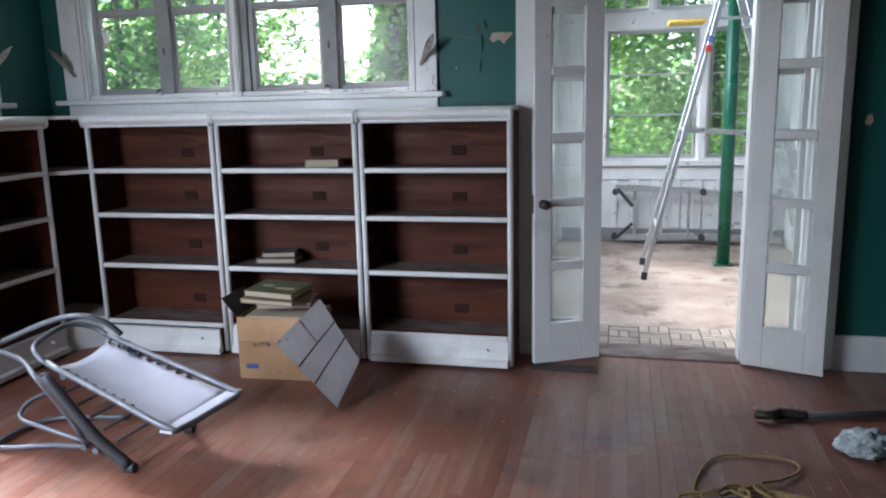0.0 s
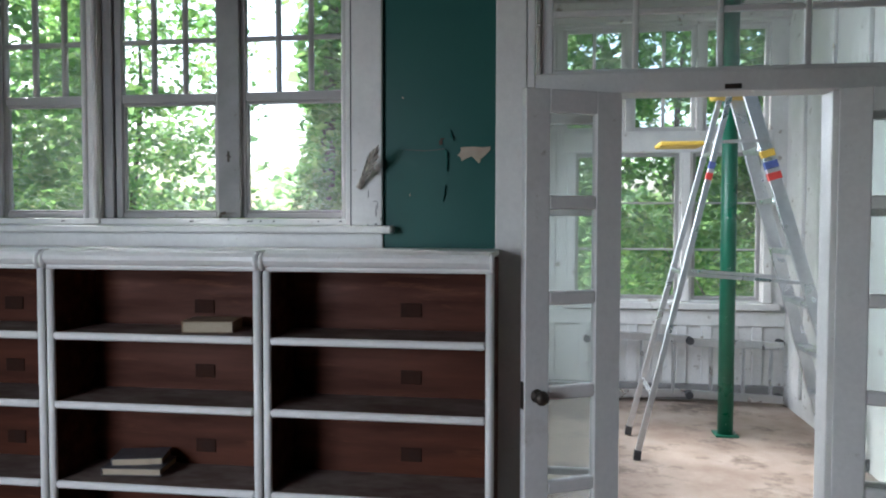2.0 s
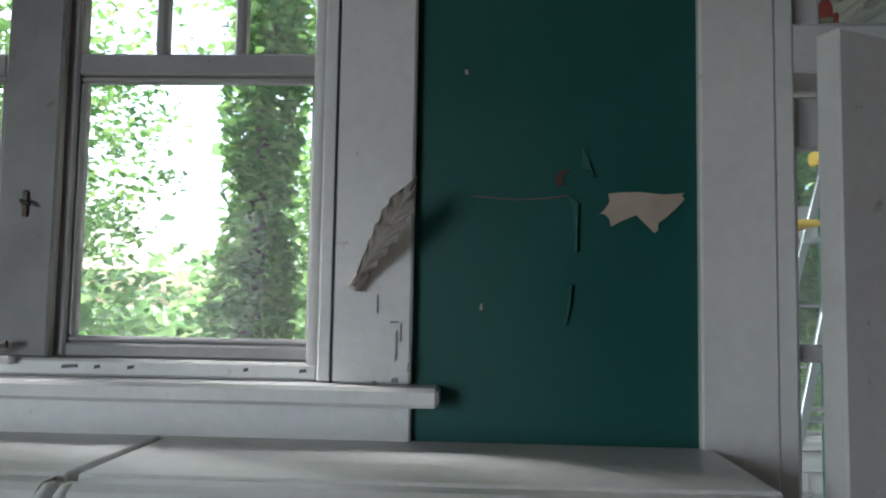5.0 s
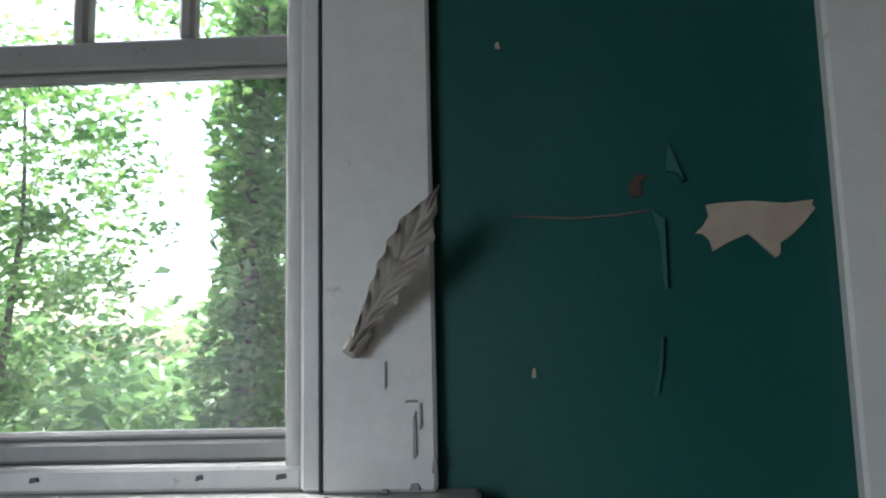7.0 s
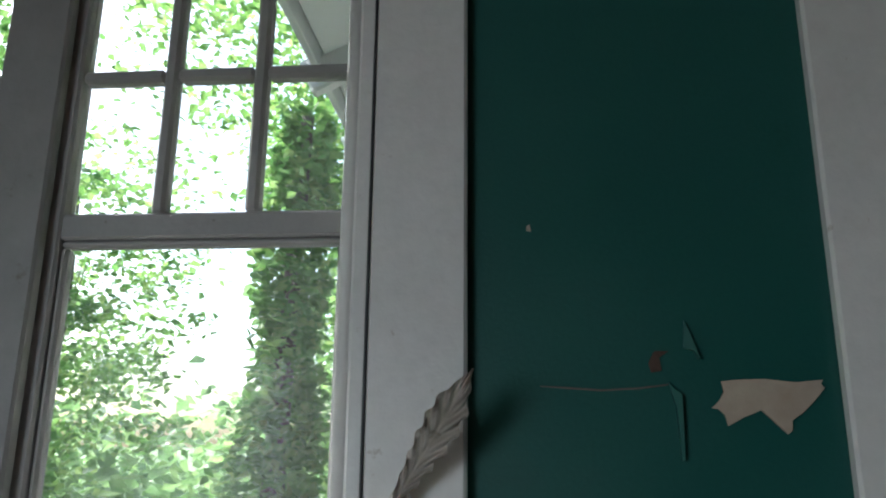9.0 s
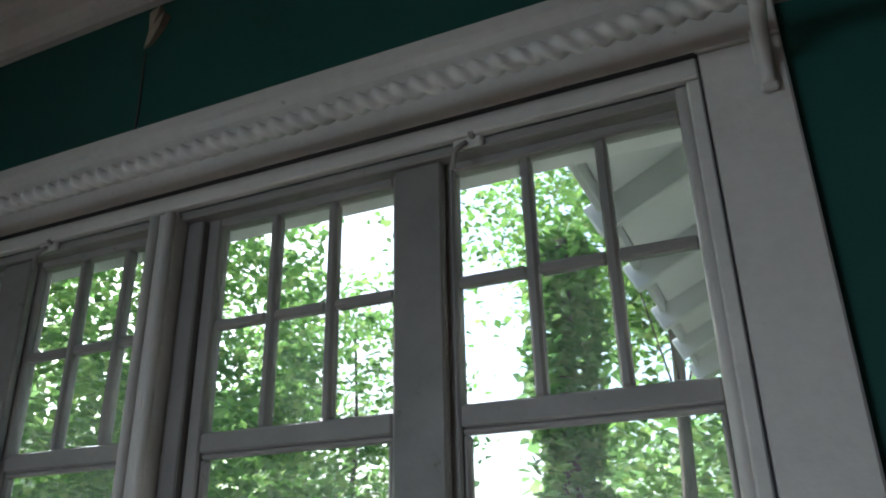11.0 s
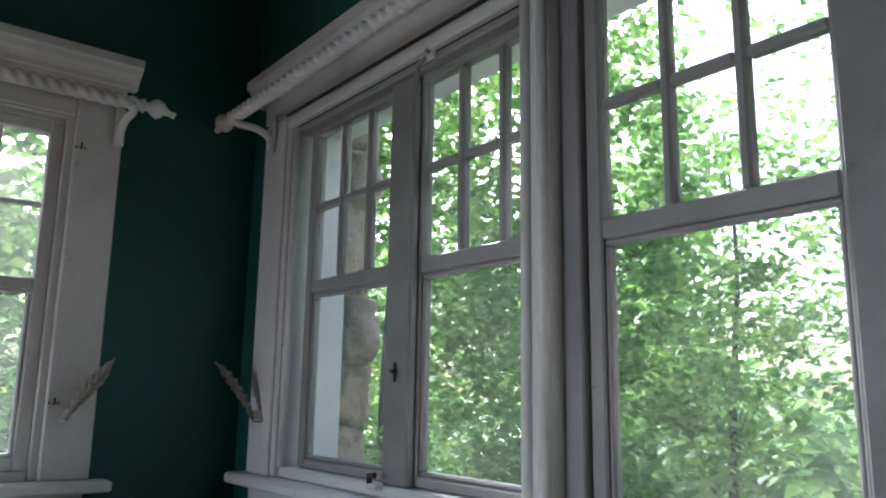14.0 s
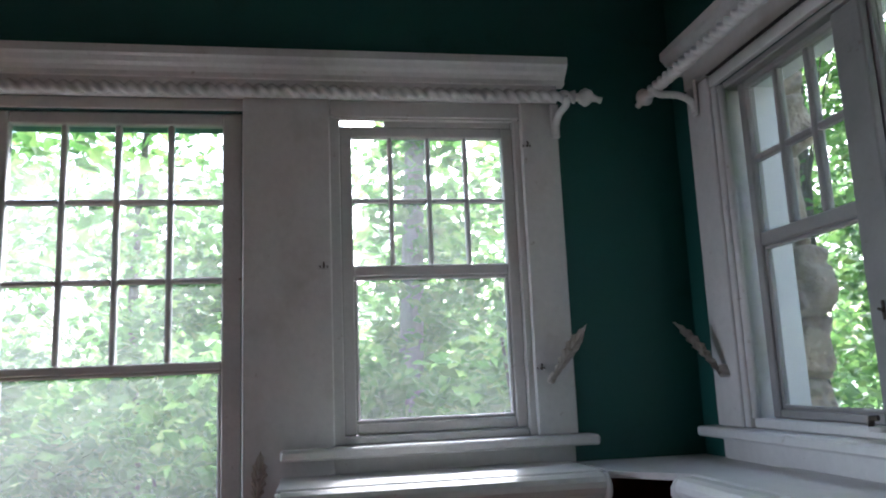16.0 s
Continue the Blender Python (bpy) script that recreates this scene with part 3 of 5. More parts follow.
def door_leaf(name, width, knob):
    """A narrow glazed leaf with five panes, hinged at x = 0, running along x."""
    t = thing(name, "narrow white glazed door leaf standing open", "door", group="pair of glazed doors")
    w0, w1 = 0.108, width - 0.098
    zs = [0.235, 0.588, 0.941, 1.294, 1.647, 2.0]
    rr = [(0, w0, -0.018, 0.018, 0.012, 2.038), (w1, width, -0.018, 0.018, 0.012, 2.038), (w0, w1, -0.018, 0.018, 0.012, 0.24), (w0, w1, -0.018, 0.018, 1.955, 2.038)]
    leaf = part("leaf", boxes(rr, 0.003), WHITE, t)
    for i in range(5):
        z0, z1 = zs[i] + 0.005, zs[i + 1] - 0.045
        if i < 4:
            part("muntin", box(w0, w1, -0.017, 0.017, z1, zs[i + 1] + 0.005, c=0.006), WHITE, t)
        ob = part("pane", box(w0, w1, -0.002, 0.002, z0, z1, c=0.0005), GLASSFROST if i == 0 else GLASSDUSTY, t)
        ob.visible_shadow = False
    if knob:
        for s in (-1, 1):
            bm = bmesh.new()
            bmesh.ops.create_uvsphere(bm, u_segments=16, v_segments=10, radius=0.027)
            bmesh.ops.scale(bm, vec=(1, 0.75, 1), verts=bm.verts)
            bmesh.ops.translate(bm, vec=(width - 0.05, s * 0.062, 0.918), verts=bm.verts)
            part("knob", bm, IRON, t, "dark metal door knob", True)
            part("knob_plate", tube([(width - 0.05, s * 0.017, 0.918), (width - 0.05, s * 0.024, 0.918), (width - 0.05, s * 0.045, 0.918)], 0.02, 14, [0.026, 0.024, 0.01]), IRON, t)
        part("lock_plate", box(width - 0.001, width + 0.002, -0.012, 0.012, 0.87, 0.97, c=0.001), IRON, t)
    return t


leaf = door_leaf("glazed_door", 0.40, True)
leaf.matrix_basis = pose(0.020, 4.082, 0, 0, 0, 180 + 27.7)
leaf = door_leaf("glazed_door", 0.414, False)
leaf.matrix_basis = pose(0.800, 4.082, 0, 0, 0, -20)


# ---- bookcases ----
SHELF_Z = [0.188, 0.545, 0.857, 1.125]


def bookcase(width, label, plates=True, drawer=True, knob_at=0.83, slipped=0):
    """Front along x at y = 0, back at y = 0.285."""
    t = thing("bookcase", label, "bookcase", group="built-in bookcases")
    D, T = 0.305, 1.447
    for x0, x1 in ((0.006, 0.024), (width - 0.024, width - 0.006)):
        part("side", box(x0, x1, 0.02, D, 0.0, T - 0.03), SHELFWOOD, t)
    part("back", box(0.024, width - 0.024, D - 0.012, D, 0.05, T - 0.03), SHELFWOOD, t, "dark stained back panel")
    for x0, x1 in ((0.002, 0.03), (width - 0.03, width - 0.002)):
        part("stile", tube([((x0 + x1) / 2, 0.012, 0.02), ((x0 + x1) / 2, 0.012, 1.375)], 0.0155, 10), WHITE, t, "white painted rounded stile", True)
    for i, z in enumerate(SHELF_Z):
        sh = part("shelf", box(0.024, width - 0.024, 0.02, D - 0.012, z - 0.022, z - 0.002), DUSTYWOOD, t, "dark wooden shelf with dust")
        part("shelf_edge", box(0.03, width - 0.03, -0.002, 0.022, z - 0.026, z + 0.002, c=0.007), WHITE, sh, "white painted front edge")
    nose = [(0, 1.372), (0.006, 1.372), (0.012, 1.38), (0.010, 1.388), (0.022, 1.395), (0.032, 1.41), (0.032, 1.425), (0.024, 1.438), (0.010, 1.445), (-0.02, 1.445), (-0.02, 1.372)]
    bm = extrude_profile(nose, 0.016, width - 0.016, "x")
    part("top_rail", bm, WHITE, t, "white painted rounded top rail")
    part("top", box(0.004, width - 0.004, 0.021, D, T - 0.02, T + 0.002, c=0.003), WHITE, t, "white painted top board")
    for x in (0.008, width - 0.008):
        part("rail_end", tube([(x - 0.006, -0.004, 1.408), (x + 0.006, -0.004, 1.408)], 0.036, 12), WHITE, t, "", True)
    if drawer:
        bm = extrude_profile([(0.004, 0.02), (0.03, 0.02), (0.03, 0.05), (0.012, 0.062), (0.004, 0.10), (0.0, 0.165), (-0.02, 0.165), (-0.02, 0.02)], 0.03, width - 0.03, "x")
        dr = part("drawer", bm, WHITE, t, "white painted plinth drawer")
        dr.matrix_basis = pose(0, -0.25 * math.sin(radians(slipped)), 0, slipped, 0, 0)
        part("knob", tube([(width * knob_at, -0.002, 0.115), (width * knob_at, -0.02, 0.115), (width * knob_at, -0.03, 0.115)], 0.01, 10, [0.006, 0.009, 0.005]), WHITE, dr)
        part("plinth", box(0.03, width - 0.03, 0.03, 0.05, 0.0, 0.19), SHELFWOOD, t)
    if plates:
        for i, z in enumerate(SHELF_Z):
            zz = z + 0.05
            part("label_plate", box(width * 0.54, width * 0.54 + 0.085, D - 0.018, D - 0.011, zz, zz + 0.055, c=0.002), PLATE, t, "small dark plate on the back panel")
    return t


for x0, x1 in ((-3.015, -2.166), (-2.160, -1.293), (-1.287, -0.43)):
    b = bookcase(x1 - x0, "white-edged built-in bookcase with dark wood inside below the window", knob_at=0.83, slipped=7 if x0 < -3 else 0)
    b.matrix_basis = pose(x0, 3.787, 0)
for y0, y1 in ((2.765, 3.645),):
    b = bookcase(y1 - y0, "white-edged bookcase with dark empty shelves beside the glazed door", plates=False)
    b.matrix_basis = pose(-3.172, y0, 0, 0, 0, 90)
cs = thing("corner_shelf", "dark corner shelf between two bookcases with a white top", "bookcase", group="built-in bookcases", at=(0, 0, 0))


def corner_plate(z0, z1, inset=0.0):
    bm = bmesh.new()
    pts = [(-3.47, 4.09), (-3.47, 3.662), (-3.21 - inset, 3.662), (-3.034, 3.83 + inset), (-3.034, 4.09)]
    lo = [bm.verts.new((x, y, z0)) for x, y in pts]
    hi = [bm.verts.new((x, y, z1)) for x, y in pts]
    bm.faces.new(reversed(lo)), bm.faces.new(hi)
    for i in range(5):
        j = (i + 1) % 5
        bm.faces.new((lo[i], lo[j], hi[j], hi[i]))
    return bm


part("top", corner_plate(1.425, 1.443), WHITE, cs, "white painted top board")
part("shelf", corner_plate(1.095, 1.118, 0.01), WHITE, cs)
part("bottom", corner_plate(0.17, 0.195), WHITE, cs)
part("plinth", corner_plate(0.0, 0.169, 0.006), WHITE, cs)
part("back", boxes([(-3.475, -3.465, 3.665, 4.09, 0.2, 1.42), (-3.46, -3.036, 4.082, 4.092, 0.2, 1.42)]), SHELFWOOD, cs)

# ---- rods, tiebacks and marks on the wall ----
def twisted_rod(length, r=0.017, pitch=0.036, lobes=2):
    """A rope-carved rod along x."""
    bm = bmesh.new()
    n, sides = int(length / 0.0045), 14
    rings = []
    for i in range(n + 1):
        x = length * i / n
        ring = []
        for k in range(sides):
            a = 2 * math.pi * k / sides
            rr = r * (1 + 0.28 * math.cos(lobes * (a - 2 * math.pi * x / pitch / lobes)))
            ring.append(bm.verts.new((x, rr * math.cos(a), rr * math.sin(a))))
        rings.append(ring)
    for i in range(n):
        for k in range(sides):
            bm.faces.new((rings[i][k], rings[i][(k + 1) % sides], rings[i + 1][(k + 1) % sides], rings[i + 1][k]))
    bm.faces.new(rings[0]), bm.faces.new(rings[-1])
    bmesh.ops.recalc_face_normals(bm, faces=bm.faces)
    return bm


def curtain_rod(length, depth, inset=0.03):
    """A rod along x from 0 to length, with the wall board at y = depth."""
    t = thing("curtain_rod", "white painted rope-carved wooden curtain rod on scrolled brackets", "curtain rod", group="curtain rods")
    part("rod", twisted_rod(length), WHITE, t, "", True)
    for x, s in ((0, -1), (length, 1)):
        part("finial", tube([(x, 0, 0), (x + s * 0.012, 0, 0), (x + s * 0.02, 0, 0), (x + s * 0.034, 0, 0), (x + s * 0.05, 0, 0), (x + s * 0.06, 0, -0.002), (x + s * 0.075, 0, -0.006), (x + s * 0.088, 0, -0.01)], 0.02, 12,
                            [0.014, 0.013, 0.022, 0.03, 0.024, 0.012, 0.009, 0.011]), WHITE, t, "", True)
        xx = x - s * inset
        part("bracket", tube(arc([(xx, 0.0, 0.0), (xx, -0.012, -0.012), (xx, 0.0, -0.028), (xx, depth * 0.5, -0.03), (xx, depth * 0.85, -0.05), (xx, depth - 0.008, -0.085)], 4), 0.012, 8), WHITE, t, "", True)
        part("bracket_plate", box(xx - 0.014, xx + 0.014, depth - 0.012, depth, -0.098, 0.02, c=0.004), WHITE, t)
    return t


rod = curtain_rod(2.47, 0.125, 0.065)
rod.matrix_basis = pose(-3.335, 3.945, 2.592)
rod = curtain_rod(2.83, 0.124)
rod.matrix_basis = pose(-3.330, 0.86, 2.572, 0, 0, 90)


def tieback():
    """A carved leaf that rises from its foot at the origin: up along z, out along -y."""
    t = bmesh.new()
    n, w = 64, 15
    grid = []
    for i in range(n + 1):
        f = i / n
        half = 0.0075 + 0.0125 * math.sin(min(1.0, f * 1.05) * math.pi * 0.75) ** 2
        half *= 1.0 if f < 0.72 else max(0.08, 1 - ((f - 0.72) / 0.28) ** 1.6)
        row = []
        for k in range(w):
            u = 2 * k / (w - 1) - 1
            ridge = 0.0075 * math.sin((f * 7.5 - abs(u) * 1.5) * 2 * math.pi) * (abs(u) ** 0.7) * (1 if 0.06 < f < 0.95 else 0.2)
            edge = 1 + 0.16 * math.sin((f * 7.5 - 1.5) * 2 * math.pi) * (abs(u) > 0.9)
            row.append(t.verts.new((half * u * edge, -0.010 - 0.085 * f ** 1.3 - 0.014 * (1 - abs(u)) ** 1.5 + ridge - 0.5 * 0.012 * u * u, 0.188 * f)))
        grid.append(row)
    for i in range(n):
        for k in range(w - 1):
            t.faces.new((grid[i][k], grid[i][k + 1], grid[i + 1][k + 1], grid[i + 1][k]))
    bmesh.ops.solidify(t, geom=t.faces[:], thickness=0.007)
    bmesh.ops.recalc_face_normals(t, faces=t.faces)
    ob = thing("curtain_tieback", "carved wooden leaf curtain tieback with worn white paint on casing", "tieback", group="carved leaf tiebacks")
    part("leaf", t, LEAFWOOD, ob, "carved ribbed leaf with worn paint", True)
    part("foot", box(-0.009, 0.009, -0.018, 0.012, -0.006, 0.03, c=0.003), LEAFWOOD, ob)
    return ob


tb = tieback()
tb.matrix_basis = pose(-0.988, 4.064, 1.690, 0, 33, 0)
copy_thing(tb, pose(-3.25, 4.064, 1.69, 0, -29, 0))
copy_thing(tb, pose(-3.452, 3.59, 1.69, 0, 0, 90) @ pose(0, 0, 0, 0, 29, 0))
copy_thing(tb, pose(-3.452, 0.97, 1.69, 0, 0, 90) @ pose(0, 0, 0, 0, -29, 0))


def patch(name, outline, at, mat, label, category, bow=0.004, kind="", facing="x"):
    """A thin torn piece with an uneven outline, lying on a wall; outline in metres from its place."""
    bm = bmesh.new()
    lo, hi = min(p[0] for p in outline), max(p[0] for p in outline)
    front = [bm.verts.new((x, -0.003 - bow * (x - lo) / (hi - lo), z)) for x, z in outline]
    rear = [bm.verts.new((x, 0.002, z)) for x, z in outline]
    n = len(front)
    for i in range(n):
        j = (i + 1) % n
        bm.faces.new((front[i], front[j], rear[j], rear[i]))
    bmesh.ops.triangle_fill(bm, use_beauty=True, edges=[e for e in bm.edges if e.verts[0] in front and e.verts[1] in front])
    bmesh.ops.recalc_face_normals(bm, faces=bm.faces)
    ob = tagged(link_mesh(name, bm, mat), label, category, kind=kind)
    ob.matrix_basis = pose(*at, 0, 0, 0 if facing == "x" else 90)
    return ob


patch("wallpaper_tear", [(0, 0), (0.008, -0.001), (0.015, -0.008), (0.018, -0.021), (0.036, -0.011), (0.058, -0.002), (0.066, -0.010), (0.076, -0.020), (0.086, -0.030), (0.091, -0.026), (0.092, -0.014), (0.104, -0.006), (0.118, 0.007), (0.133, 0.024), (0.129, 0.029), (0.132, 0.034), (0.10, 0.031), (0.064, 0.035), (0.03, 0.034), (0.0135, 0.032), (0.016, 0.020), (0.009, 0.008)],
      (-0.603, N_IN, 1.813), PAPER, "torn patch of bare cream paper on the green wall", "wall tear", kind="structure")
patch("wallpaper_curl", [(0, 0), (0.011, -0.004), (0.017, -0.014), (0.008, 0.018), (0.003, 0.034)], (-0.632, N_IN, 1.886), GREEN, "small curl of peeling green paint", "peeling paint", 0.012, "structure")
patch("wallpaper_curl", [(0, 0.003), (0.006, -0.006), (0.013, -0.012), (0.012, -0.09), (0.009, -0.09), (0.007, -0.03)], (-0.652, N_IN, 1.841), GREEN, "long curl of peeling green paint", "peeling paint", 0.010, "structure")
patch("wallpaper_curl", [(0, -0.066), (0.006, -0.03), (0.009, 0.0), (0.011, 0.0), (0.009, -0.03), (0.004, -0.062)], (-0.659, N_IN, 1.698), GREEN, "thin curl of peeling green paint", "peeling paint", 0.010, "structure")
patch("wall_crack", [(0, 0.0015), (0.03, -0.001), (0.075, -0.004), (0.12, -0.0015), (0.155, 0.003), (0.157, 0.005), (0.12, 0.0005), (0.075, -0.002), (0.03, 0.001), (0.0, 0.0025)], (-0.809, N_IN, 1.837), DUSTYWOOD, "thin horizontal crack in the green plaster", "crack", 0.001, "structure")
patch("plaster_hole", [(0, 0), (0.012, 0.002), (0.010, 0.018), (0.022, 0.026), (0.005, 0.026), (-0.003, 0.012)], (-0.672, N_IN, 1.856), PLASTER, "small broken hole in the plaster", "hole", 0.001, "structure")
patch("plaster_chip", [(0, 0), (0.006, -0.001), (0.004, 0.008), (0.0, 0.006)], (-0.822, N_IN, 2.040), PAPER, "tiny white chip in the green paint", "chip", 0.001, "structure")
patch("plaster_chip", [(0, 0), (0.005, 0.001), (0.004, 0.012), (0.001, 0.010)], (-0.793, N_IN, 1.655), PAPER, "tiny white chip in the green paint", "chip", 0.001, "structure")
patch("hanging_paper", [(0, 0.0), (0.012, 0.05), (0.004, 0.11), (0.05, 0.11), (0.03, 0.06), (0.075, 0.075), (0.06, 0.04), (0.025, 0.005)], (-2.31, N_IN, 3.06), PAPER, "torn strip of paper hanging below the crown moulding", "torn paper", 0.02, "structure")
patch("wall_crack", [(0, 0.0), (0.004, 0.0), (0.012, 0.12), (0.004, 0.3), (0.0, 0.3), (0.006, 0.12)], (-2.305, N_IN, 2.745), BOOKB, "thin dark vertical crack above the window", "crack", 0.001, "structure")
patch("wall_stain", [(0, 0.0), (0.03, -0.008), (0.06, 0.0), (0.065, 0.012), (0.03, 0.016), (0.01, 0.012)], (W_IN + 0.027, 2.935, 2.672), PLASTER, "brown stain on the white head board", "stain", 0.001, "structure", "y")
patch("hanging_paper", [(0, 0), (0.03, -0.01), (0.045, 0.02), (0.02, 0.03), (0.004, 0.02)], (W_IN, 3.31, 2.98), PAPER, "torn scrap of paper on the dark wall", "torn paper", 0.012, "structure", "y")
patch("hanging_paper", [(0, 0), (0.02, -0.012), (0.04, 0.01), (0.03, 0.05), (0.008, 0.04)], (1.335, N_IN, 1.32), PAPER, "torn scrap of paper on the green wall", "torn paper", 0.006, "structure")


for fx, fz, fw, fh in ((-0.925, 1.545, 0.004, 0.05), (-0.934, 1.605, 0.016, 0.003), (-0.918, 1.575, 0.003, 0.03), (-0.955, 1.62, 0.002, 0.03), (-0.93, 1.512, 0.012, 0.008), (-0.96, 1.51, 0.008, 0.005), (-0.905, 1.53, 0.006, 0.016)):
    patch("paint_chip", [(0, 0), (fw, 0.1 * fh), (fw * 0.8, fh), (fw * 0.2, fh * 0.9)], (fx, 4.074, fz + 0.028), DARKTRIM, "small flake of missing paint on white casing", "paint chip", 0.0005, "structure")
for fx, fw in ((-1.47, 0.028), (-1.415, 0.009), (-1.36, 0.01), (-1.17, 0.008), (-1.08, 0.012), (-1.72, 0.02), (-2.3, 0.02)):
    patch("paint_chip", [(0, 0), (fw, 0.002), (fw * 0.9, 0.007), (fw * 0.1, 0.006)], (fx, 4.096, 1.55), BOOKB, "small dark flake of missing paint on window frame", "paint chip", 0.0005, "structure")


def latch(at, turn=0):
    t = thing("window_latch", "small dark iron casement latch on the window post", "latch", at, turn, "window latches")
    part("plate", box(-0.005, 0.005, -0.004, 0.0, -0.022, 0.022, c=0.002), IRON, t)
    part("lever", tube([(0, -0.004, 0.0), (0, -0.014, 0.003), (0.016, -0.016, -0.003)], 0.0035, 8), IRON, t)
    return t


latch((-1.553, 4.109, 1.82)), latch((-2.635, 4.109, 1.82))


def hook_plate(at, turn=0, group="curtain hook plates"):
    t = thing("hook_plate", "small tarnished screw plate with a hook on the casing", "hook", at, turn, group)
    part("plate", box(-0.017, 0.017, -0.004, 0.0, -0.008, 0.008, c=0.003), TRIM, t)
    part("hook", tube(arc([(0, -0.003, 0.0), (0, -0.016, -0.004), (0, -0.02, 0.006), (0, -0.014, 0.012)], 4), 0.0028, 8), IRON, t, "small dark wire hook", True)
    for x in (-0.011, 0.011):
        part("screw", tube([(x, -0.0035, 0), (x, -0.006, 0)], 0.003, 8), IRON, t)
    return t


def top_catch(at):
    t = thing("sash_catch", "painted hook catch at the head of the casements", "latch", at, 0, "head catches")
    part("plate", box(-0.028, 0.03, -0.012, 0.0, -0.010, 0.012, c=0.004), TRIM, t)
    part("arm", tube(arc([(0.0, -0.012, 0.0), (-0.018, -0.02, -0.016), (-0.024, -0.018, -0.036), (-0.030, -0.012, -0.050)], 4), 0.0055, 8), SASH, t, "", True)
    part("pin", tube([(0.012, -0.01, 0.008), (0.012, -0.022, 0.012)], 0.006, 8), SASH, t)
    return t


for y, z in ((3.562, 1.732), (3.560, 2.45), (2.900, 2.062)):
    hook_plate((W_IN + 0.022, y, z), 90)
top_catch((-1.44, 4.10, 2.552)), top_catch((-2.512, 4.10, 2.552))
copy_thing(tb, pose(-3.452, 2.70, 1.35, 0, 0, 90) @ pose(0, 0, 0, 0, 6, 0))
for px, py, outline in ((-3.20, 3.90, [(0, 0), (0.05, -0.012), (0.11, 0.004), (0.10, 0.045), (0.04, 0.05), (0.012, 0.03)]), (-3.05, 3.74, [(0, 0), (0.04, -0.02), (0.09, 0.0), (0.07, 0.03), (0.02, 0.035)])):
    ob = patch("ceiling_peel", outline, (0, 0, 0), PAPER, "brown peeling patch on the plaster ceiling", "peeling paint", 0.006, "structure")
    ob.matrix_basis = pose(px, py, CEIL, 90, 0, 20)


def stay(at):
    t = thing("casement_stay", "small rusty casement fastener on the lower frame", "latch", at, 0, "casement fasteners")
    part("base", box(-0.02, 0.02, -0.02, 0.0, -0.012, 0.0, c=0.003), TRIM, t)
    part("pin", tube([(-0.02, -0.01, 0.0), (-0.005, -0.02, 0.018), (0.012, -0.016, 0.02)], 0.007, 8), IRON, t)
    return t


stay((-1.565, 4.096, 1.568)), stay((-2.675, 4.096, 1.568))


# ---- things on and before the bookcases ----
def book(label, w, d, h, at, turn, cover, group="books", tilt=0):
    t = thing("book", label, "book", group=group)
    t.matrix_basis = pose(*at, tilt, 0, turn)
    part("cover", boxes([(0, w, 0, d, 0, 0.003), (0, w, 0, d, h - 0.003, h), (0, 0.004, 0, d, 0.003, h - 0.003)], 0.001), cover, t)
    part("page_block", box(0.005, w - 0.005, 0.004, d - 0.004, 0.0031, h - 0.0031, c=0.001), PAGES, t)
    return t


book("thick tan clothbound book lying on a shelf", 0.20, 0.15, 0.045, (-1.64, 3.86, 1.124), 8, BOOKA)
book("dark hardback book lying on a shelf", 0.24, 0.17, 0.03, (-1.98, 3.85, 0.554), 6, BOOKB)
b = book("small dark book with pale label lying on another book", 0.20, 0.14, 0.03, (-1.95, 3.87, 0.585), 14, BOOKB)
part("label", box(0.07, 0.15, -0.001, 0.002, 0.004, 0.027, c=0.0005), PAGES, b)
BZ = 0.37
bx = thing("cardboard_box", "worn brown cardboard box with open flaps and faded print", "box", (-1.90, 3.42, 0), 3)
part("wall", box(0, 0.44, 0, 0.005, 0, BZ - 0.02), CARD, bx)
part("wall", box(0, 0.44, 0.29, 0.295, 0, BZ - 0.02), CARD, bx)
part("wall", box(0, 0.005, 0.006, 0.289, 0, BZ - 0.02), CARD, bx)
part("wall", box(0.435, 0.44, 0.006, 0.289, 0, BZ - 0.02), CARD, bx)
part("bottom", box(0.006, 0.434, 0.006, 0.289, 0.001, 0.006), CARD, bx)
bm = bmesh.new()
cbox(bm, 0.01, 0.43, -0.003, 0.0, -0.13, 0.0, m=pose(0, -0.002, BZ - 0.02, -7, 0, 0))
part("flap", bm, CARD, bx, "bent lighter front flap")
bm = bmesh.new()
cbox(bm, -0.003, 0.0, 0.0, 0.28, 0.0, 0.13, m=pose(0, 0.006, BZ - 0.02, 0, -38, 0))
part("flap", bm, BOOKB, bx, "dark side flap standing up")
for k in range(9):
    w0 = 0.012 + k * 0.046
    part("torn_edge", box(w0, w0 + 0.044, -0.021, -0.016, BZ - 0.152 - 0.012 * ((k * 5) % 3), BZ - 0.145, c=0.001), CARD, bx)
part("print", box(0.17, 0.36, -0.0035, 0.0, 0.19, 0.21, c=0.0005), BLUEPAINT, bx, "faded blue printing")
part("print", box(0.04, 0.11, -0.0025, 0.0, 0.06, 0.085, c=0.0005), BLUEPAINT, bx, "faded blue printing")
part("paper", box(0.04, 0.40, 0.03, 0.27, BZ - 0.06, BZ - 0.02), PAGES, bx, "papers inside")
book("worn paperback lying on papers in the box", 0.30, 0.22, 0.03, (-1.80, 3.47, BZ + 0.015), 12, PAGES)
book("pale flat book on the box", 0.33, 0.22, 0.025, (-1.89, 3.46, BZ + 0.05), -8, BOOKA, tilt=3)
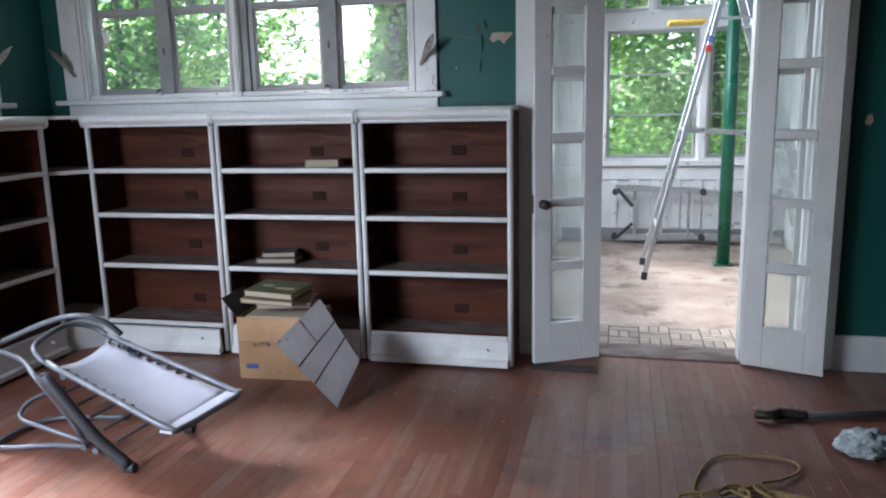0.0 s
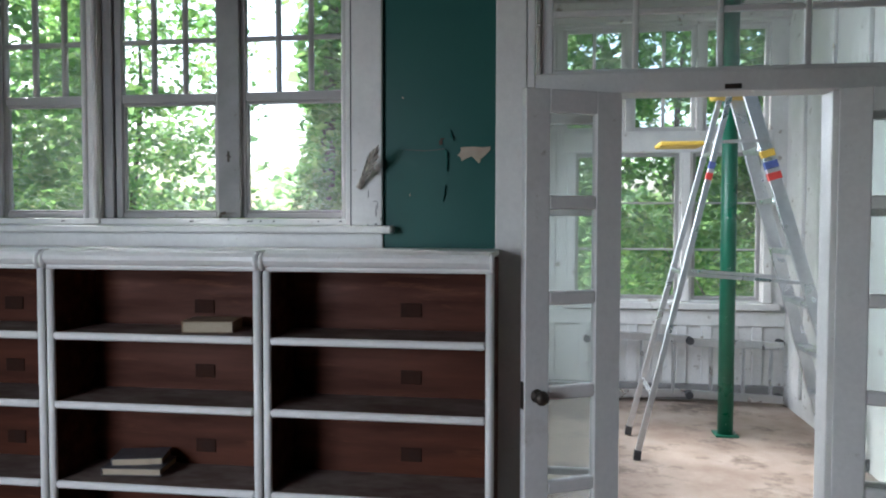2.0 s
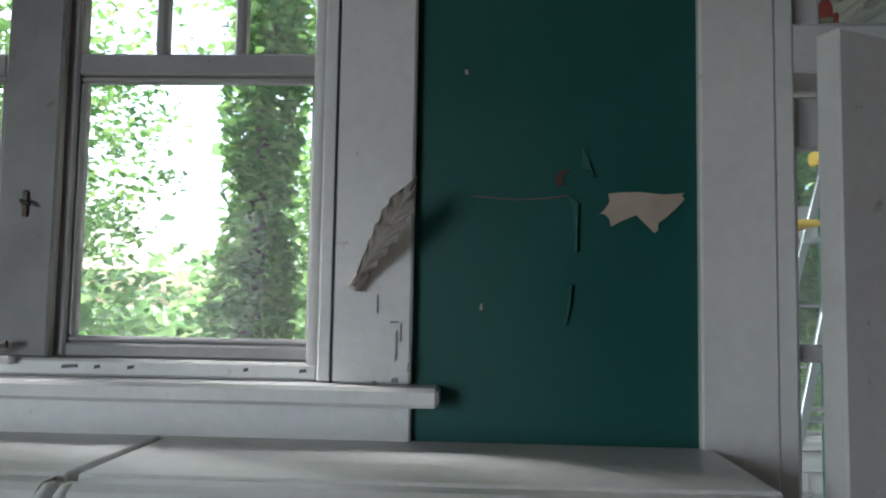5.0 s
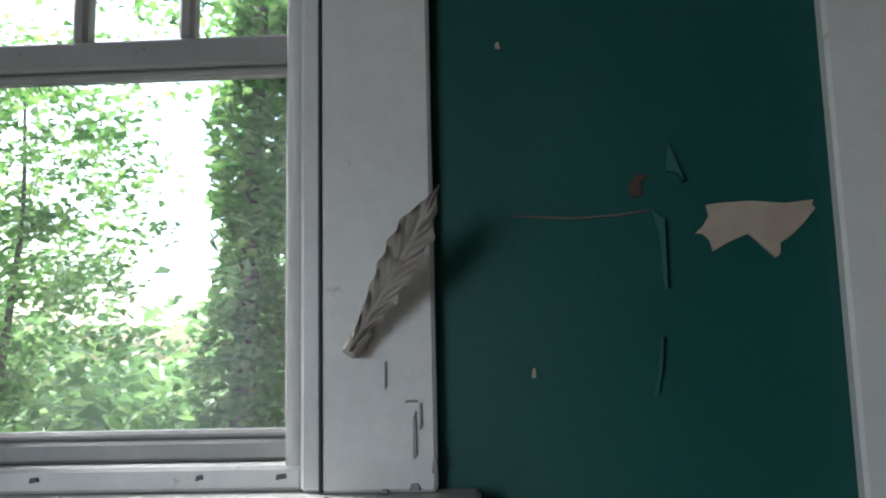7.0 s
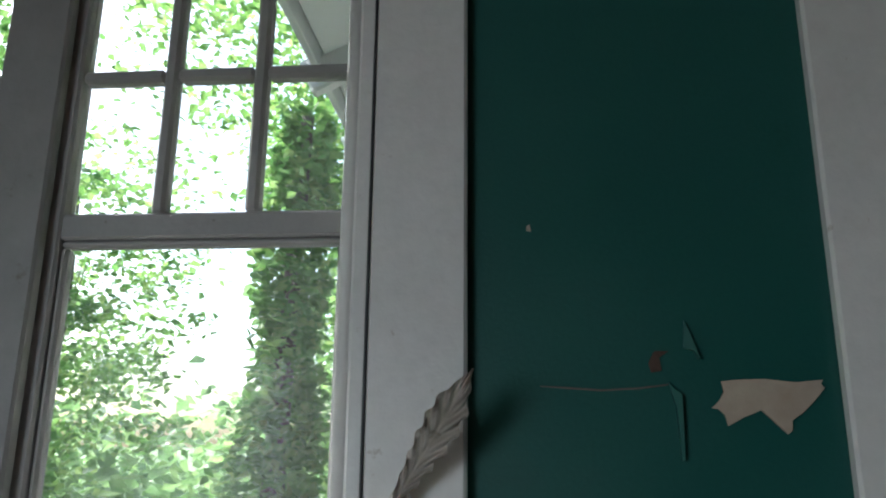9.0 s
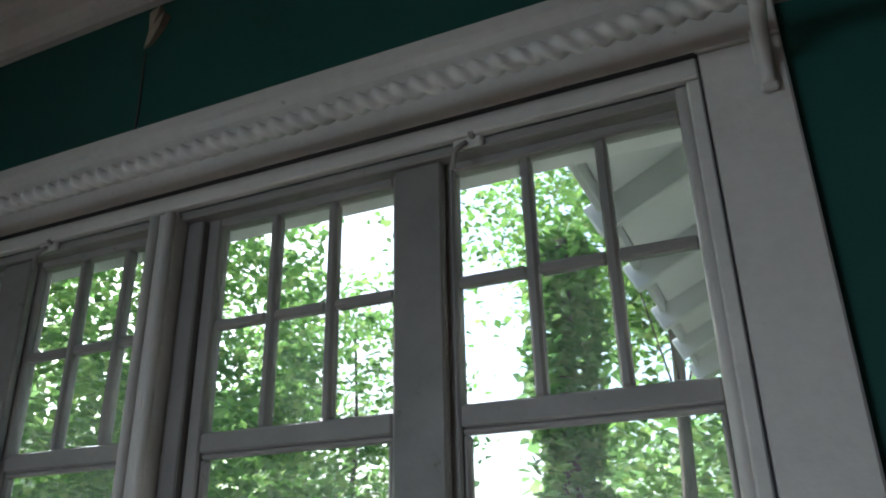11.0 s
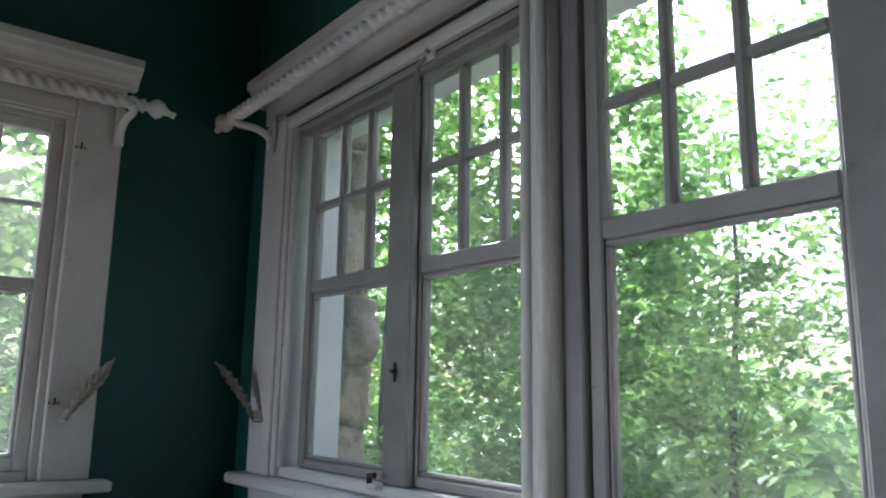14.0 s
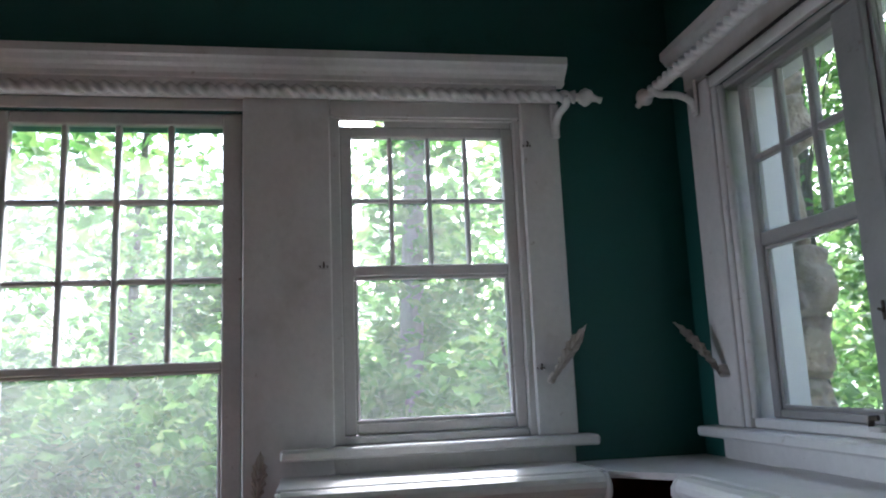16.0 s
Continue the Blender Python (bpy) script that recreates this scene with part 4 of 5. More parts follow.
b = book("olive patterned hardback book on top of the pile", 0.31, 0.21, 0.035, (-1.87, 3.47, BZ + 0.085), -10, BOOKC, tilt=4)
part("title", box(0.16, 0.27, 0.07, 0.10, 0.035, 0.0365, c=0.0004), PAGES, b)
part("picture", box(0.05, 0.12, 0.10, 0.13, 0.035, 0.0365, c=0.0004), PAGES, b)

# board of four grey panels leaning on the box, standing on one corner
FOOT_C, LEFT_C, RIGHT_C, TOP_C = [Vector(c) for c in ((-1.200, 3.085, 0.006), (-1.579, 3.23, 0.272), (-1.133, 3.25, 0.200), (-1.390, 3.395, 0.474))]
bd = thing("leaning_board", "grey composite board with dark seams leaning against cardboard box", "board")
nrm = (LEFT_C - FOOT_C).cross(RIGHT_C - FOOT_C).normalized()
nrm = -nrm if nrm.y > 0 else nrm


def slab(u0, u1, v0, v1, near, far):
    """A flat piece of the board: u from the left edge to the right, v from the top edge to the foot."""
    def at(u, v, d):
        return (LEFT_C * (1 - u) + TOP_C * u) * (1 - v) + (FOOT_C * (1 - u) + RIGHT_C * u) * v + nrm * d
    bm = bmesh.new()
    for d in (near, far):
        for u, v in ((u0, v0), (u1, v0), (u1, v1), (u0, v1)):
            bm.verts.new(at(u, v, d))
    bm.verts.ensure_lookup_table()
    for f in ((0, 1, 2, 3), (7, 6, 5, 4), (0, 4, 5, 1), (1, 5, 6, 2), (2, 6, 7, 3), (3, 7, 4, 0)):
        bm.faces.new([bm.verts[k] for k in f])
    bmesh.ops.recalc_face_normals(bm, faces=bm.faces)
    bmesh.ops.bevel(bm, geom=bm.edges[:], offset=0.002, segments=1, affect="EDGES")
    return bm


for u0, u1, v0, v1 in ((0.0, 0.52, 0.0, 0.375), (0.535, 1.0, 0.0, 0.375), (0.0, 1.0, 0.39, 0.635), (0.0, 1.0, 0.65, 1.0)):
    part("panel", slab(u0, u1, v0, v1, 0.004, 0.018), BOARD, bd)
part("backing", slab(0.01, 0.99, 0.01, 0.99, -0.004, 0.003), REDPAINT, bd, "dark red backing sheet")


# ---- reclining garden chair, folded ----
ch = thing("lounge_chair", "folded reclining garden chair with grey tube frame and pale fabric", "chair", (0.065, -0.14, 0))
P_R, P_B, P_T, P_L = Vector((-1.53, 2.72, 0.27)), Vector((-1.58, 2.31, 0.27)), Vector((-2.19, 2.80, 0.46)), Vector((-2.19, 2.42, 0.46))
bm = bmesh.new()
g = []
for i in range(13):
    row = []
    for k in range(9):
        u, v = 0.015 + 0.955 * i / 12, 0.035 + 0.93 * k / 8
        p = (P_T * (1 - v) + P_L * v) * (1 - u) + (P_R * (1 - v) + P_B * v) * u
        row.append(bm.verts.new(p + Vector((0, 0, -0.035 * math.sin(math.pi * v) * (1 - 0.8 * u) - 0.004))))
    g.append(row)
for i in range(12):
    for k in range(8):
        bm.faces.new((g[i][k], g[i][k + 1], g[i + 1][k + 1], g[i + 1][k]))
bmesh.ops.recalc_face_normals(bm, faces=bm.faces)
bmesh.ops.solidify(bm, geom=bm.faces[:], thickness=0.003)
fab = part("fabric", bm, FABRIC, ch, "pale grey stained mesh fabric", True)
part("hem", box(-0.02, 0.44, -0.03, 0.03, -0.006, 0.006, m=Matrix.Translation(P_B * 0.985 + P_T * 0.015) @ (P_R - P_B).to_track_quat("X", "Z").to_matrix().to_4x4()), FABRIC, fab)


def rounded(points, r, name, mat, label=""):
    return part(name, tube(arc(points, 5), r, 10), mat, ch, label, True)


o = Vector((0, 0, 0.012))
rounded([P_T + o, P_T * 0.5 + P_R * 0.5 + o, P_R * 0.97 + P_T * 0.03 + o, P_R + Vector((0.03, -0.04, 0.005)), (P_R + P_B) / 2 + Vector((0.035, 0, 0.005)), P_B + Vector((0.03, 0.04, 0.005)), P_B * 0.97 + P_L * 0.03 + o, P_L * 0.5 + P_B * 0.5 + o, P_L + o], 0.013, "seat_tube", STEEL)
rounded([P_T + o, P_T + Vector((-0.06, -0.01, 0.05)), P_T + Vector((-0.12, -0.10, 0.085)), P_L + Vector((-0.09, 0.05, 0.07)), P_L + Vector((-0.03, 0.0, 0.03)), P_L + o], 0.012, "back_tube", STEEL)
rounded([(-2.66, 2.66, 0.45), (-2.42, 2.68, 0.55), (-2.26, 2.70, 0.59), (-2.16, 2.75, 0.55), (-2.12, 2.80, 0.48)], 0.013, "arm_tube", STEEL)
rounded([(-2.66, 2.58, 0.47), (-2.44, 2.55, 0.43), (-2.26, 2.43, 0.40), (-2.20, 2.50, 0.22), (-2.15, 2.55, 0.05)], 0.012, "leg_tube", STEEL)
rounded([(-2.20, 2.41, 0.42), (-2.10, 2.42, 0.28), (-2.0, 2.44, 0.14), (-1.89, 2.46, 0.03)], 0.024, "front_leg", BLACK, "dark plastic-covered leg")
rounded([(-2.10, 2.80, 0.44), (-2.0, 2.84, 0.28), (-1.86, 2.86, 0.03)], 0.02, "front_leg", BLACK, "dark plastic-covered leg")
rounded([(-2.15, 2.53, 0.06), (-2.35, 2.55, 0.04), (-2.60, 2.53, 0.02), (-2.64, 2.70, 0.02), (-2.55, 2.86, 0.02), (-2.2, 2.88, 0.04)], 0.012, "base_tube", STEEL)
rounded([(-2.12, 2.50, 0.10), (-2.33, 2.50, 0.15), (-2.46, 2.53, 0.17), (-2.46, 2.60, 0.22), (-2.36, 2.70, 0.25)], 0.011, "base_tube", STEEL)
for i in range(9):
    f = i / 8
    p = P_L * (0.97 - 0.62 * f) + P_B * (0.03 + 0.62 * f)
    q = P_T * (0.97 - 0.62 * f) + P_R * (0.03 + 0.62 * f)
    part("lace", tube([p + o + Vector((0, -0.012, 0)), p + Vector((0.012, 0.034, -0.004))], 0.0075, 6), BLACK, ch, "black elastic lace")
    part("lace", tube([q + o + Vector((0, 0.012, 0)), q + Vector((0.012, -0.034, -0.004))], 0.0065, 6), BLACK, ch, "elastic lace")
for i in range(5):
    f = i / 4
    a, b2 = Vector((-2.16 + 0.22 * f, 2.46, 0.33 - 0.2 * f)), Vector((-2.08 + 0.22 * f, 2.80, 0.36 - 0.2 * f))
    part("cross_bar", tube([a, b2], 0.007, 8), STEEL, ch)
for p in ((-2.22, 2.42, 0.41), (-2.14, 2.46, 0.41), (-2.15, 2.54, 0.06), (-2.06, 2.5, 0.07)):
    part("joint", tube([Vector(p) + Vector((0, -0.022, 0)), Vector(p) + Vector((0, 0.02, 0))], 0.015, 12), STEEL, ch)
part("foot", tube([(-1.91, 2.46, 0.022), (-1.865, 2.462, 0.022)], 0.022, 12), BLACK, ch)
part("foot", tube([(-1.88, 2.86, 0.022), (-1.835, 2.862, 0.022)], 0.022, 12), BLACK, ch)

# ---- loose things on the floor ----
vent = thing("floor_vent", "brown metal floor register with slots before the doors", "vent", (-0.34, 3.82, 0))
part("frame", boxes([(0, 0.37, 0, 0.012, 0, 0.005), (0, 0.37, 0.088, 0.10, 0, 0.005), (0, 0.014, 0.012, 0.088, 0, 0.005), (0.356, 0.37, 0.012, 0.088, 0, 0.005)], 0.001), METALGREY, vent)
part("backing", box(0.014, 0.356, 0.012, 0.088, -0.001, 0.001), BLACK, vent)
for i in range(19):
    part("slat", box(0.02 + i * 0.0178, 0.029 + i * 0.0178, 0.012, 0.088, 0.001, 0.0045, c=0.001), METALGREY, vent)
cord = []
for i in range(64):
    a = i / 63
    turns = a * 5 * 2 * math.pi
    cord.append((0.60 + (0.16 + 0.07 * math.sin(i * 1.7)) * math.cos(turns) + 0.08 * math.sin(i * 0.31), 2.56 + (0.12 + 0.05 * math.cos(i * 1.3)) * math.sin(turns), 0.012 + 0.03 * abs(math.sin(i * 0.77))))
lead = [(0.36, 2.60, 0.012), (0.40, 2.80, 0.012), (0.49, 2.98, 0.012), (0.64, 3.02, 0.012), (0.78, 2.99, 0.012), (0.79, 2.90, 0.014), (0.70, 2.80, 0.02), (0.62, 2.72, 0.03)]
ob = link_mesh("extension_cord", tube(arc(lead + cord, 4), 0.0062, 8), ROPE, None, "", True)
ob.location = (0.05, -0.10, 0)
tagged(ob, "loosely coiled dirty yellow cord on the wooden floor", "cord")
bm = bmesh.new()
bmesh.ops.create_icosphere(bm, subdivisions=4, radius=1.0)
for v in bm.verts:
    k = 1 + 0.28 * noise.noise(v.co * 2.3) + 0.16 * noise.noise(v.co * 6.1)
    v.co = Vector((v.co.x * 0.115 * k, v.co.y * 0.09 * k, max(0.0, v.co.z * 0.055 * k + 0.035)))
bm.normal_update()
ob = link_mesh("plastic_bag", bm, PLASTICBAG)
ob.matrix_basis = pose(1.15, 3.06, 0.0, 0, 0, 20)
tagged(ob, "crumpled clear plastic bag on the floor", "bag")
tl = thing("floor_scraper", "dark long-handled scraper lying on the floor", "tool", (0.76, 3.30, 0), 14)
part("handle", tube([(0.22, 0.0, 0.02), (0.6, 0.01, 0.018), (1.5, 0.02, 0.018)], 0.016, 8), BLACK, tl, "dark straight handle", True)
part("head", tube(arc([(0.0, 0.02, 0.03), (0.06, -0.01, 0.035), (0.12, 0.03, 0.03), (0.23, 0.0, 0.022)], 5), 0.022, 8), IRON, tl, "bent dark metal head", True)
part("clamp", box(0.08, 0.19, -0.028, 0.03, 0.0, 0.014), IRON, tl)
for i in range(26):
    x, y = random.uniform(-1.6, 1.2), random.uniform(2.3, 3.6)
    bm = box(-0.006, 0.007, -0.004, 0.005, 0, 0.003, c=0.001)
    ob = link_mesh("debris", bm, random.choice([PAPER, DUSTYWOOD, PAGES]))
    ob.matrix_basis = pose(x, y, 0.0005, 0, 0, random.uniform(0, 180))
    tagged(ob, "small crumb of debris on the floor", "debris", "floor debris")

# ---- porch ----
BEFORE_PORCH = set(bpy.data.objects)
structure("porch_floor", box(P_W - 0.2, P_E + 0.2, 4.33, P_N + 0.2, -0.2, P_FLOOR - 0.004, c=0.001), CONCRETE, "stained pale porch floor with dirt", "floor")
structure("porch_ceiling", boxes([(P_W + i * 0.1025, P_W + i * 0.1025 + 0.095, 4.32, P_N, P_CEIL + 0.003 * (i % 3), P_CEIL + 0.03) for i in range(20)] + [(P_W, P_E, 4.32, P_N, P_CEIL + 0.031, P_CEIL + 0.04)], 0.006), PEELING, "peeling white painted porch ceiling boards", "ceiling")
structure("porch_wall_north", wall_mesh([P_W - 0.12, P_E + 0.12], [GROUND, 3.5], [(-0.06, 0.75, 0.76, 1.92), (0.85, 1.37, 0.76, 1.92), (-0.16, 0.33, 2.09, 2.91), (0.375, 0.87, 2.09, 2.91), (0.92, 1.42, 2.09, 2.91)], P_N, P_N + 0.12), CHIPPED, "white painted porch wall with windows", "wall")
structure("porch_wall_east", wall_mesh([4.32, P_N + 0.12], [GROUND, 3.5], [], P_E, P_E + 0.12, "y"), CHIPPED, "white board-and-batten porch wall", "wall")
structure("porch_wall_west", wall_mesh([4.32, P_N + 0.12], [GROUND, 3.5], [(4.9, 5.9, 0.76, 1.92), (6.0, 7.0, 0.76, 1.92), (4.9, 5.9, 2.12, 2.82), (6.0, 7.0, 2.12, 2.82)], P_W - 0.12, P_W, "y"), CHIPPED, "white painted porch wall with windows", "wall")
pb = thing("porch_battens", "white painted battens on the porch walls", "panelling", kind="structure")
for i in range(6):
    y = 4.40 + i * 0.53
    part("batten", box(P_E - 0.026, P_E, y, y + 0.25, 0.10, 3.19, c=0.004), CHIPPED, pb)
for x in (-0.44, -0.26):
    part("batten", box(x, x + 0.05, P_N - 0.02, P_N, 0.1, 3.19, c=0.004), CHIPPED, pb)
for i in range(8):
    x = -0.02 + i * 0.19
    part("batten", box(x, x + 0.08, P_N - 0.02, P_N, 0.10, 0.56, c=0.004), CHIPPED, pb)
part("rail", box(-0.46, 1.60, P_N - 0.026, P_N, 0.561, 0.68, c=0.004), CHIPPED, pb)
part("sill", box(-0.14, 1.50, P_N - 0.07, P_N, 0.69, 0.745, c=0.006), CHIPPED, pb)
part("rail", box(-0.46, 1.60, P_N - 0.03, P_N, -0.03, 0.099, c=0.006), DARKTRIM, pb)
part("rail", box(-0.16, 1.44, P_N - 0.022, P_N, 1.925, 2.085, c=0.004), CHIPPED, pb)
for x in (-0.12, 0.765, 1.38):
    part("casing", box(x, x + 0.065, P_N - 0.03, P_N, 0.75, 1.924, c=0.004), CHIPPED, pb)
part("beam", box(P_W, P_E, P_N - 0.06, P_N, 2.93, 3.1, c=0.006), CHIPPED, pb)
for a0, a1 in ((-0.06, 0.75), (0.85, 1.37)):
    w = thing("porch_window", "old white porch window of three wide panes", "window", group="porch windows", kind="structure")
    sash(w, a0 + 0.03, a1 - 0.03, 0.79, 1.89, P_N + 0.05, 1, 3, 0.03, SASH, "x", stile=0.03, mun=0.016)
for a0, a1 in ((-0.16, 0.33), (0.375, 0.87), (0.92, 1.42)):
    w = thing("porch_window", "old white upper porch window of four small panes", "window", group="porch windows", kind="structure")
    sash(w, a0 + 0.035, a1 - 0.035, 2.125, 2.875, P_N + 0.05, 2, 2, 0.035, TRIM, "x", stile=0.035, mun=0.026)
for a0 in (4.9, 6.0):
    w = thing("porch_window", "old white porch window of three wide panes", "window", group="porch windows", kind="structure")
    sash(w, a0 + 0.03, a0 + 0.97, 0.79, 1.89, P_W - 0.06, 1, 3, 0.03, TRIM, "y", stile=0.03, mun=0.018)
post = thing("jack_post", "chipped green steel jack post with red screw head", "post", (0.91, 6.546, P_FLOOR))
part("tube", tube([(0, 0, 0.01), (0, 0, 2.84)], 0.050, 20), POSTGREEN, post, "green steel tube with chips", True)
part("base_plate", box(-0.075, 0.075, -0.07, 0.07, 0.0, 0.01), POSTGREEN, post)
jack = part("bottle_jack", tube([(0, 0, 2.862), (0, 0, 2.87), (0, 0, 2.98), (0, 0, 3.0), (0, 0, 3.01)], 0.03, 14, [0.034, 0.034, 0.034, 0.026, 0.02]), REDPAINT, post, "red bottle jack on top of the post", True)
part("ram", tube([(0, 0, 3.01), (0, 0, 3.12)], 0.014, 12), STEEL, jack, "grey steel ram", True)
part("label", tube([(0, 0, 2.89), (0, 0, 2.92)], 0.0348, 14), PAGES, jack, "pale label", True)
part("valve", tube([(0.05, 0, 2.862), (0.05, 0, 2.95)], 0.012, 10), REDPAINT, jack, "", True)
part("head_plate", box(-0.075, 0.085, -0.07, 0.07, 2.845, 2.861), POSTGREEN, post)
pl = link_mesh("support_plank", box(-0.35, 1.25, 6.45, 6.64, 3.09, 3.125, c=0.003), PLANK)
tagged(pl, "bare pine plank held under the porch ceiling", "plank")


def beam_between(a, b, w, d, side=(0, 1, 0), c=0.003):
    """A bar of section w x d from a to b."""
    a, b = Vector(a), Vector(b)
    z = (b - a).normalized()
    y = Vector(side) - z * Vector(side).dot(z)
    y.normalize()
    x = y.cross(z)
    m = Matrix(((*x, 0), (*y, 0), (*z, 0), (0, 0, 0, 1))).transposed()
    bm = bmesh.new()
    cbox(bm, -w / 2, w / 2, -d / 2, d / 2, 0, (b - a).length, c=c, m=Matrix.Translation(a) @ m)
    bmesh.ops.recalc_face_normals(bm, faces=bm.faces)
    return bm


lad = thing("step_ladder", "open aluminium step ladder with yellow cap and paint-marked rails", "ladder", (0, 0, P_FLOOR))
TOPX, TOPZ, YC = 0.84, 2.19, 6.2
for s in (-1, 1):
    fa, fb = Vector((1.52, YC + s * 0.27, 0.02)), Vector((TOPX + 0.05, YC + s * 0.15, TOPZ))
    ra, rb = Vector((0.27, YC + s * 0.255, 0.02)), Vector((TOPX - 0.04, YC + s * 0.14, TOPZ))
    fr = part("front_rail", beam_between(fa, fb, 0.075, 0.028), ALU, lad)
    for k, (m2, f0) in enumerate(((REDPAINT, 0.755), (BLUEPAINT, 0.785), (YELLOW, 0.815)) if s < 0 else ()):
        part("paint_band", beam_between(fa.lerp(fb, f0), fa.lerp(fb, f0 + 0.02), 0.079, 0.032), m2, fr)
    rr = part("rear_rail", beam_between(ra, rb, 0.035, 0.022), ALU, lad)
    for k, (m2, f0) in enumerate(((REDPAINT, 0.755), (BLUEPAINT, 0.785)) if s < 0 else ()):
        part("paint_band", beam_between(ra.lerp(rb, f0), ra.lerp(rb, f0 + 0.02), 0.039, 0.026), m2, rr)
    part("foot", beam_between(fa - Vector((0, 0, 0.018)), fa + Vector((-0.01, 0, 0.05)), 0.085, 0.036), BLACK, lad)
    part("foot", beam_between(ra - Vector((0, 0, 0.018)), ra + Vector((0.008, 0, 0.04)), 0.042, 0.03), BLACK, lad)
    part("spreader", beam_between(ra.lerp(rb, 0.5), fa.lerp(fb, 0.48), 0.022, 0.006, (0, 1, 0)), ALU, lad)
for i in range(1, 7):
    f = i / 7.15
    a = Vector((1.52, YC - 0.27, 0.02)).lerp(Vector((TOPX + 0.05, YC - 0.15, TOPZ)), f)
    b2 = Vector((a.x, 2 * YC - a.y, a.z))
    part("step", beam_between(a + Vector((0, 0.012, 0)), b2 - Vector((0, 0.012, 0)), 0.085, 0.03, (0, 0, 1)), ALU, lad)
for i in (1, 3, 5):
    a = Vector((0.27, YC - 0.255, 0.02)).lerp(Vector((TOPX - 0.04, YC - 0.14, TOPZ)), i / 6)
    part("rear_bar", beam_between(a, (a.x, 2 * YC - a.y, a.z), 0.02, 0.02, (0, 0, 1)), ALU, lad)
part("cap", box(TOPX - 0.10, TOPX + 0.12, YC - 0.185, YC + 0.185, TOPZ - 0.02, TOPZ + 0.045, c=0.012), YELLOW, lad, "yellow plastic top cap")
part("tray", box(0.40, 0.66, YC - 0.12, YC + 0.12, 1.868, 1.895, c=0.008), YELLOW, lad, "yellow folding tray")
part("tray_arm", beam_between((0.70, YC - 0.14, 1.885), (1.0, YC - 0.19, 1.885), 0.02, 0.012), ALU, lad)

fl = thing("folding_ladder", "aluminium folding ladder lying on its edge against the porch wall", "ladder", (0, 0, P_FLOOR))
for z in (0.06, 0.44):
    part("rail", beam_between((0.04, 7.33, z + (0.09 if z > 0.3 else 0)), (0.80, 7.36, z + (0.06 if z > 0.3 else 0.02)), 0.06, 0.025), ALU, fl)
    part("rail", beam_between((0.84, 7.33, z + (0.04 if z > 0.3 else 0.02)), (1.50, 7.31, z + (0.03 if z > 0.3 else 0.0)), 0.06, 0.025), ALU, fl)
for x in (0.22, 0.46, 0.70, 0.98, 1.22, 1.42):
    part("rung", tube([(x, 7.345, 0.07), (x, 7.35, 0.50)], 0.014, 8), ALU, fl)
for x in (0.82, 1.48, 0.04):
    for z in (0.07, 0.49):
        part("hinge", tube([(x, 7.31, z), (x, 7.37, z)], 0.03, 12), BLACK, fl, "black hinge")
part("brace", beam_between((0.06, 7.31, 0.52), (0.2, 7.31, 0.36), 0.03, 0.01), BLACK, fl)
part("brace", beam_between((0.06, 7.31, 0.06), (0.2, 7.31, 0.2), 0.03, 0.01), BLACK, fl)

# the porch is laid out above on a drawing 1 : 1.116 (1.178 in depth); bring every mesh of it to true size
PORCH = Vector((1.116, 1.178, 1.116))
grown = set()
for ob in [o for o in bpy.data.objects if o not in BEFORE_PORCH]:
    if ob.parent is None:
        ob.location = (0.03 + ob.location.x * PORCH.x, 4.33 + (ob.location.y - 4.33) * PORCH.y, 0.0035 + ob.location.z * PORCH.z)
    else:
        ob.location = ob.location * PORCH
    if ob.type == "MESH" and ob.data not in grown:
        grown.add(ob.data)
        ob.data.transform(Matrix.Diagonal((*PORCH, 1)))

# ---- outside: stone pier, porch roof edge ----
pier = thing("stone_pier", "pier of large rough rounded stones outside the window", "pier", (0, 0, 0), kind="structure")
part("core", box(-4.05, -3.42, 4.365, 4.46, GROUND, 4.2), MORTAR, pier)
z, k = GROUND, 0
while z < 4.1:
    h = random.uniform(0.17, 0.36)
    for cx, cy, rx, ry in ((-3.515, 4.445, 0.20, 0.085), (-3.88, 4.45, 0.20, 0.09)):
        bm = bmesh.new()
        bmesh.ops.create_icosphere(bm, subdivisions=4, radius=1.0)
        off = Vector((k * 3.1, cx * 7, cy * 5))
        for v in bm.verts:
            q = Vector([math.copysign(abs(c2) ** 0.62, c2) for c2 in v.co])
            f = 0.97 + 0.30 * noise.noise(v.co * 1.5 + off) + 0.09 * noise.noise(v.co * 4 + off) + 0.04 * noise.noise(v.co * 11 + off)
            v.co = Vector((q.x * rx * f, q.y * ry * f, q.z * h * 0.56 * f))
        ob = part("stone", bm, STONE, pier, "", True)
        ob.location = (cx + random.uniform(-0.06, 0.05), cy + random.uniform(-0.02, 0.02), z + h / 2)
        k += 1
    z += h
part("corner_board", box(-3.62, -3.455, 4.336, 4.36, GROUND, 4.0), SIDING, pier, "white painted corner board")
eave = thing("porch_eave", "white painted roof edge of the porch with exposed rafter tails", "roof", kind="structure")
part("soffit", beam_between((-1.43, 6.34, 2.985), (-0.60, 6.34, 3.385), 0.025, 3.98, (0, 1, 0)), SIDING, eave)
part("fascia", box(-1.462, -1.437, 4.345, 8.33, 2.93, 3.03), SIDING, eave)
for i in range(6):
    y = 4.70 + i * 0.62
    part("rafter_tail", beam_between((-0.62, y, 3.315), (-1.485, y, 2.898), 0.05, 0.12, (0, 0, 1), 0.008), SIDING, eave)
part("roof", beam_between((-1.50, 6.34, 3.03), (-0.60, 6.34, 3.46), 0.05, 4.0, (0, 1, 0)), SIDING, eave)
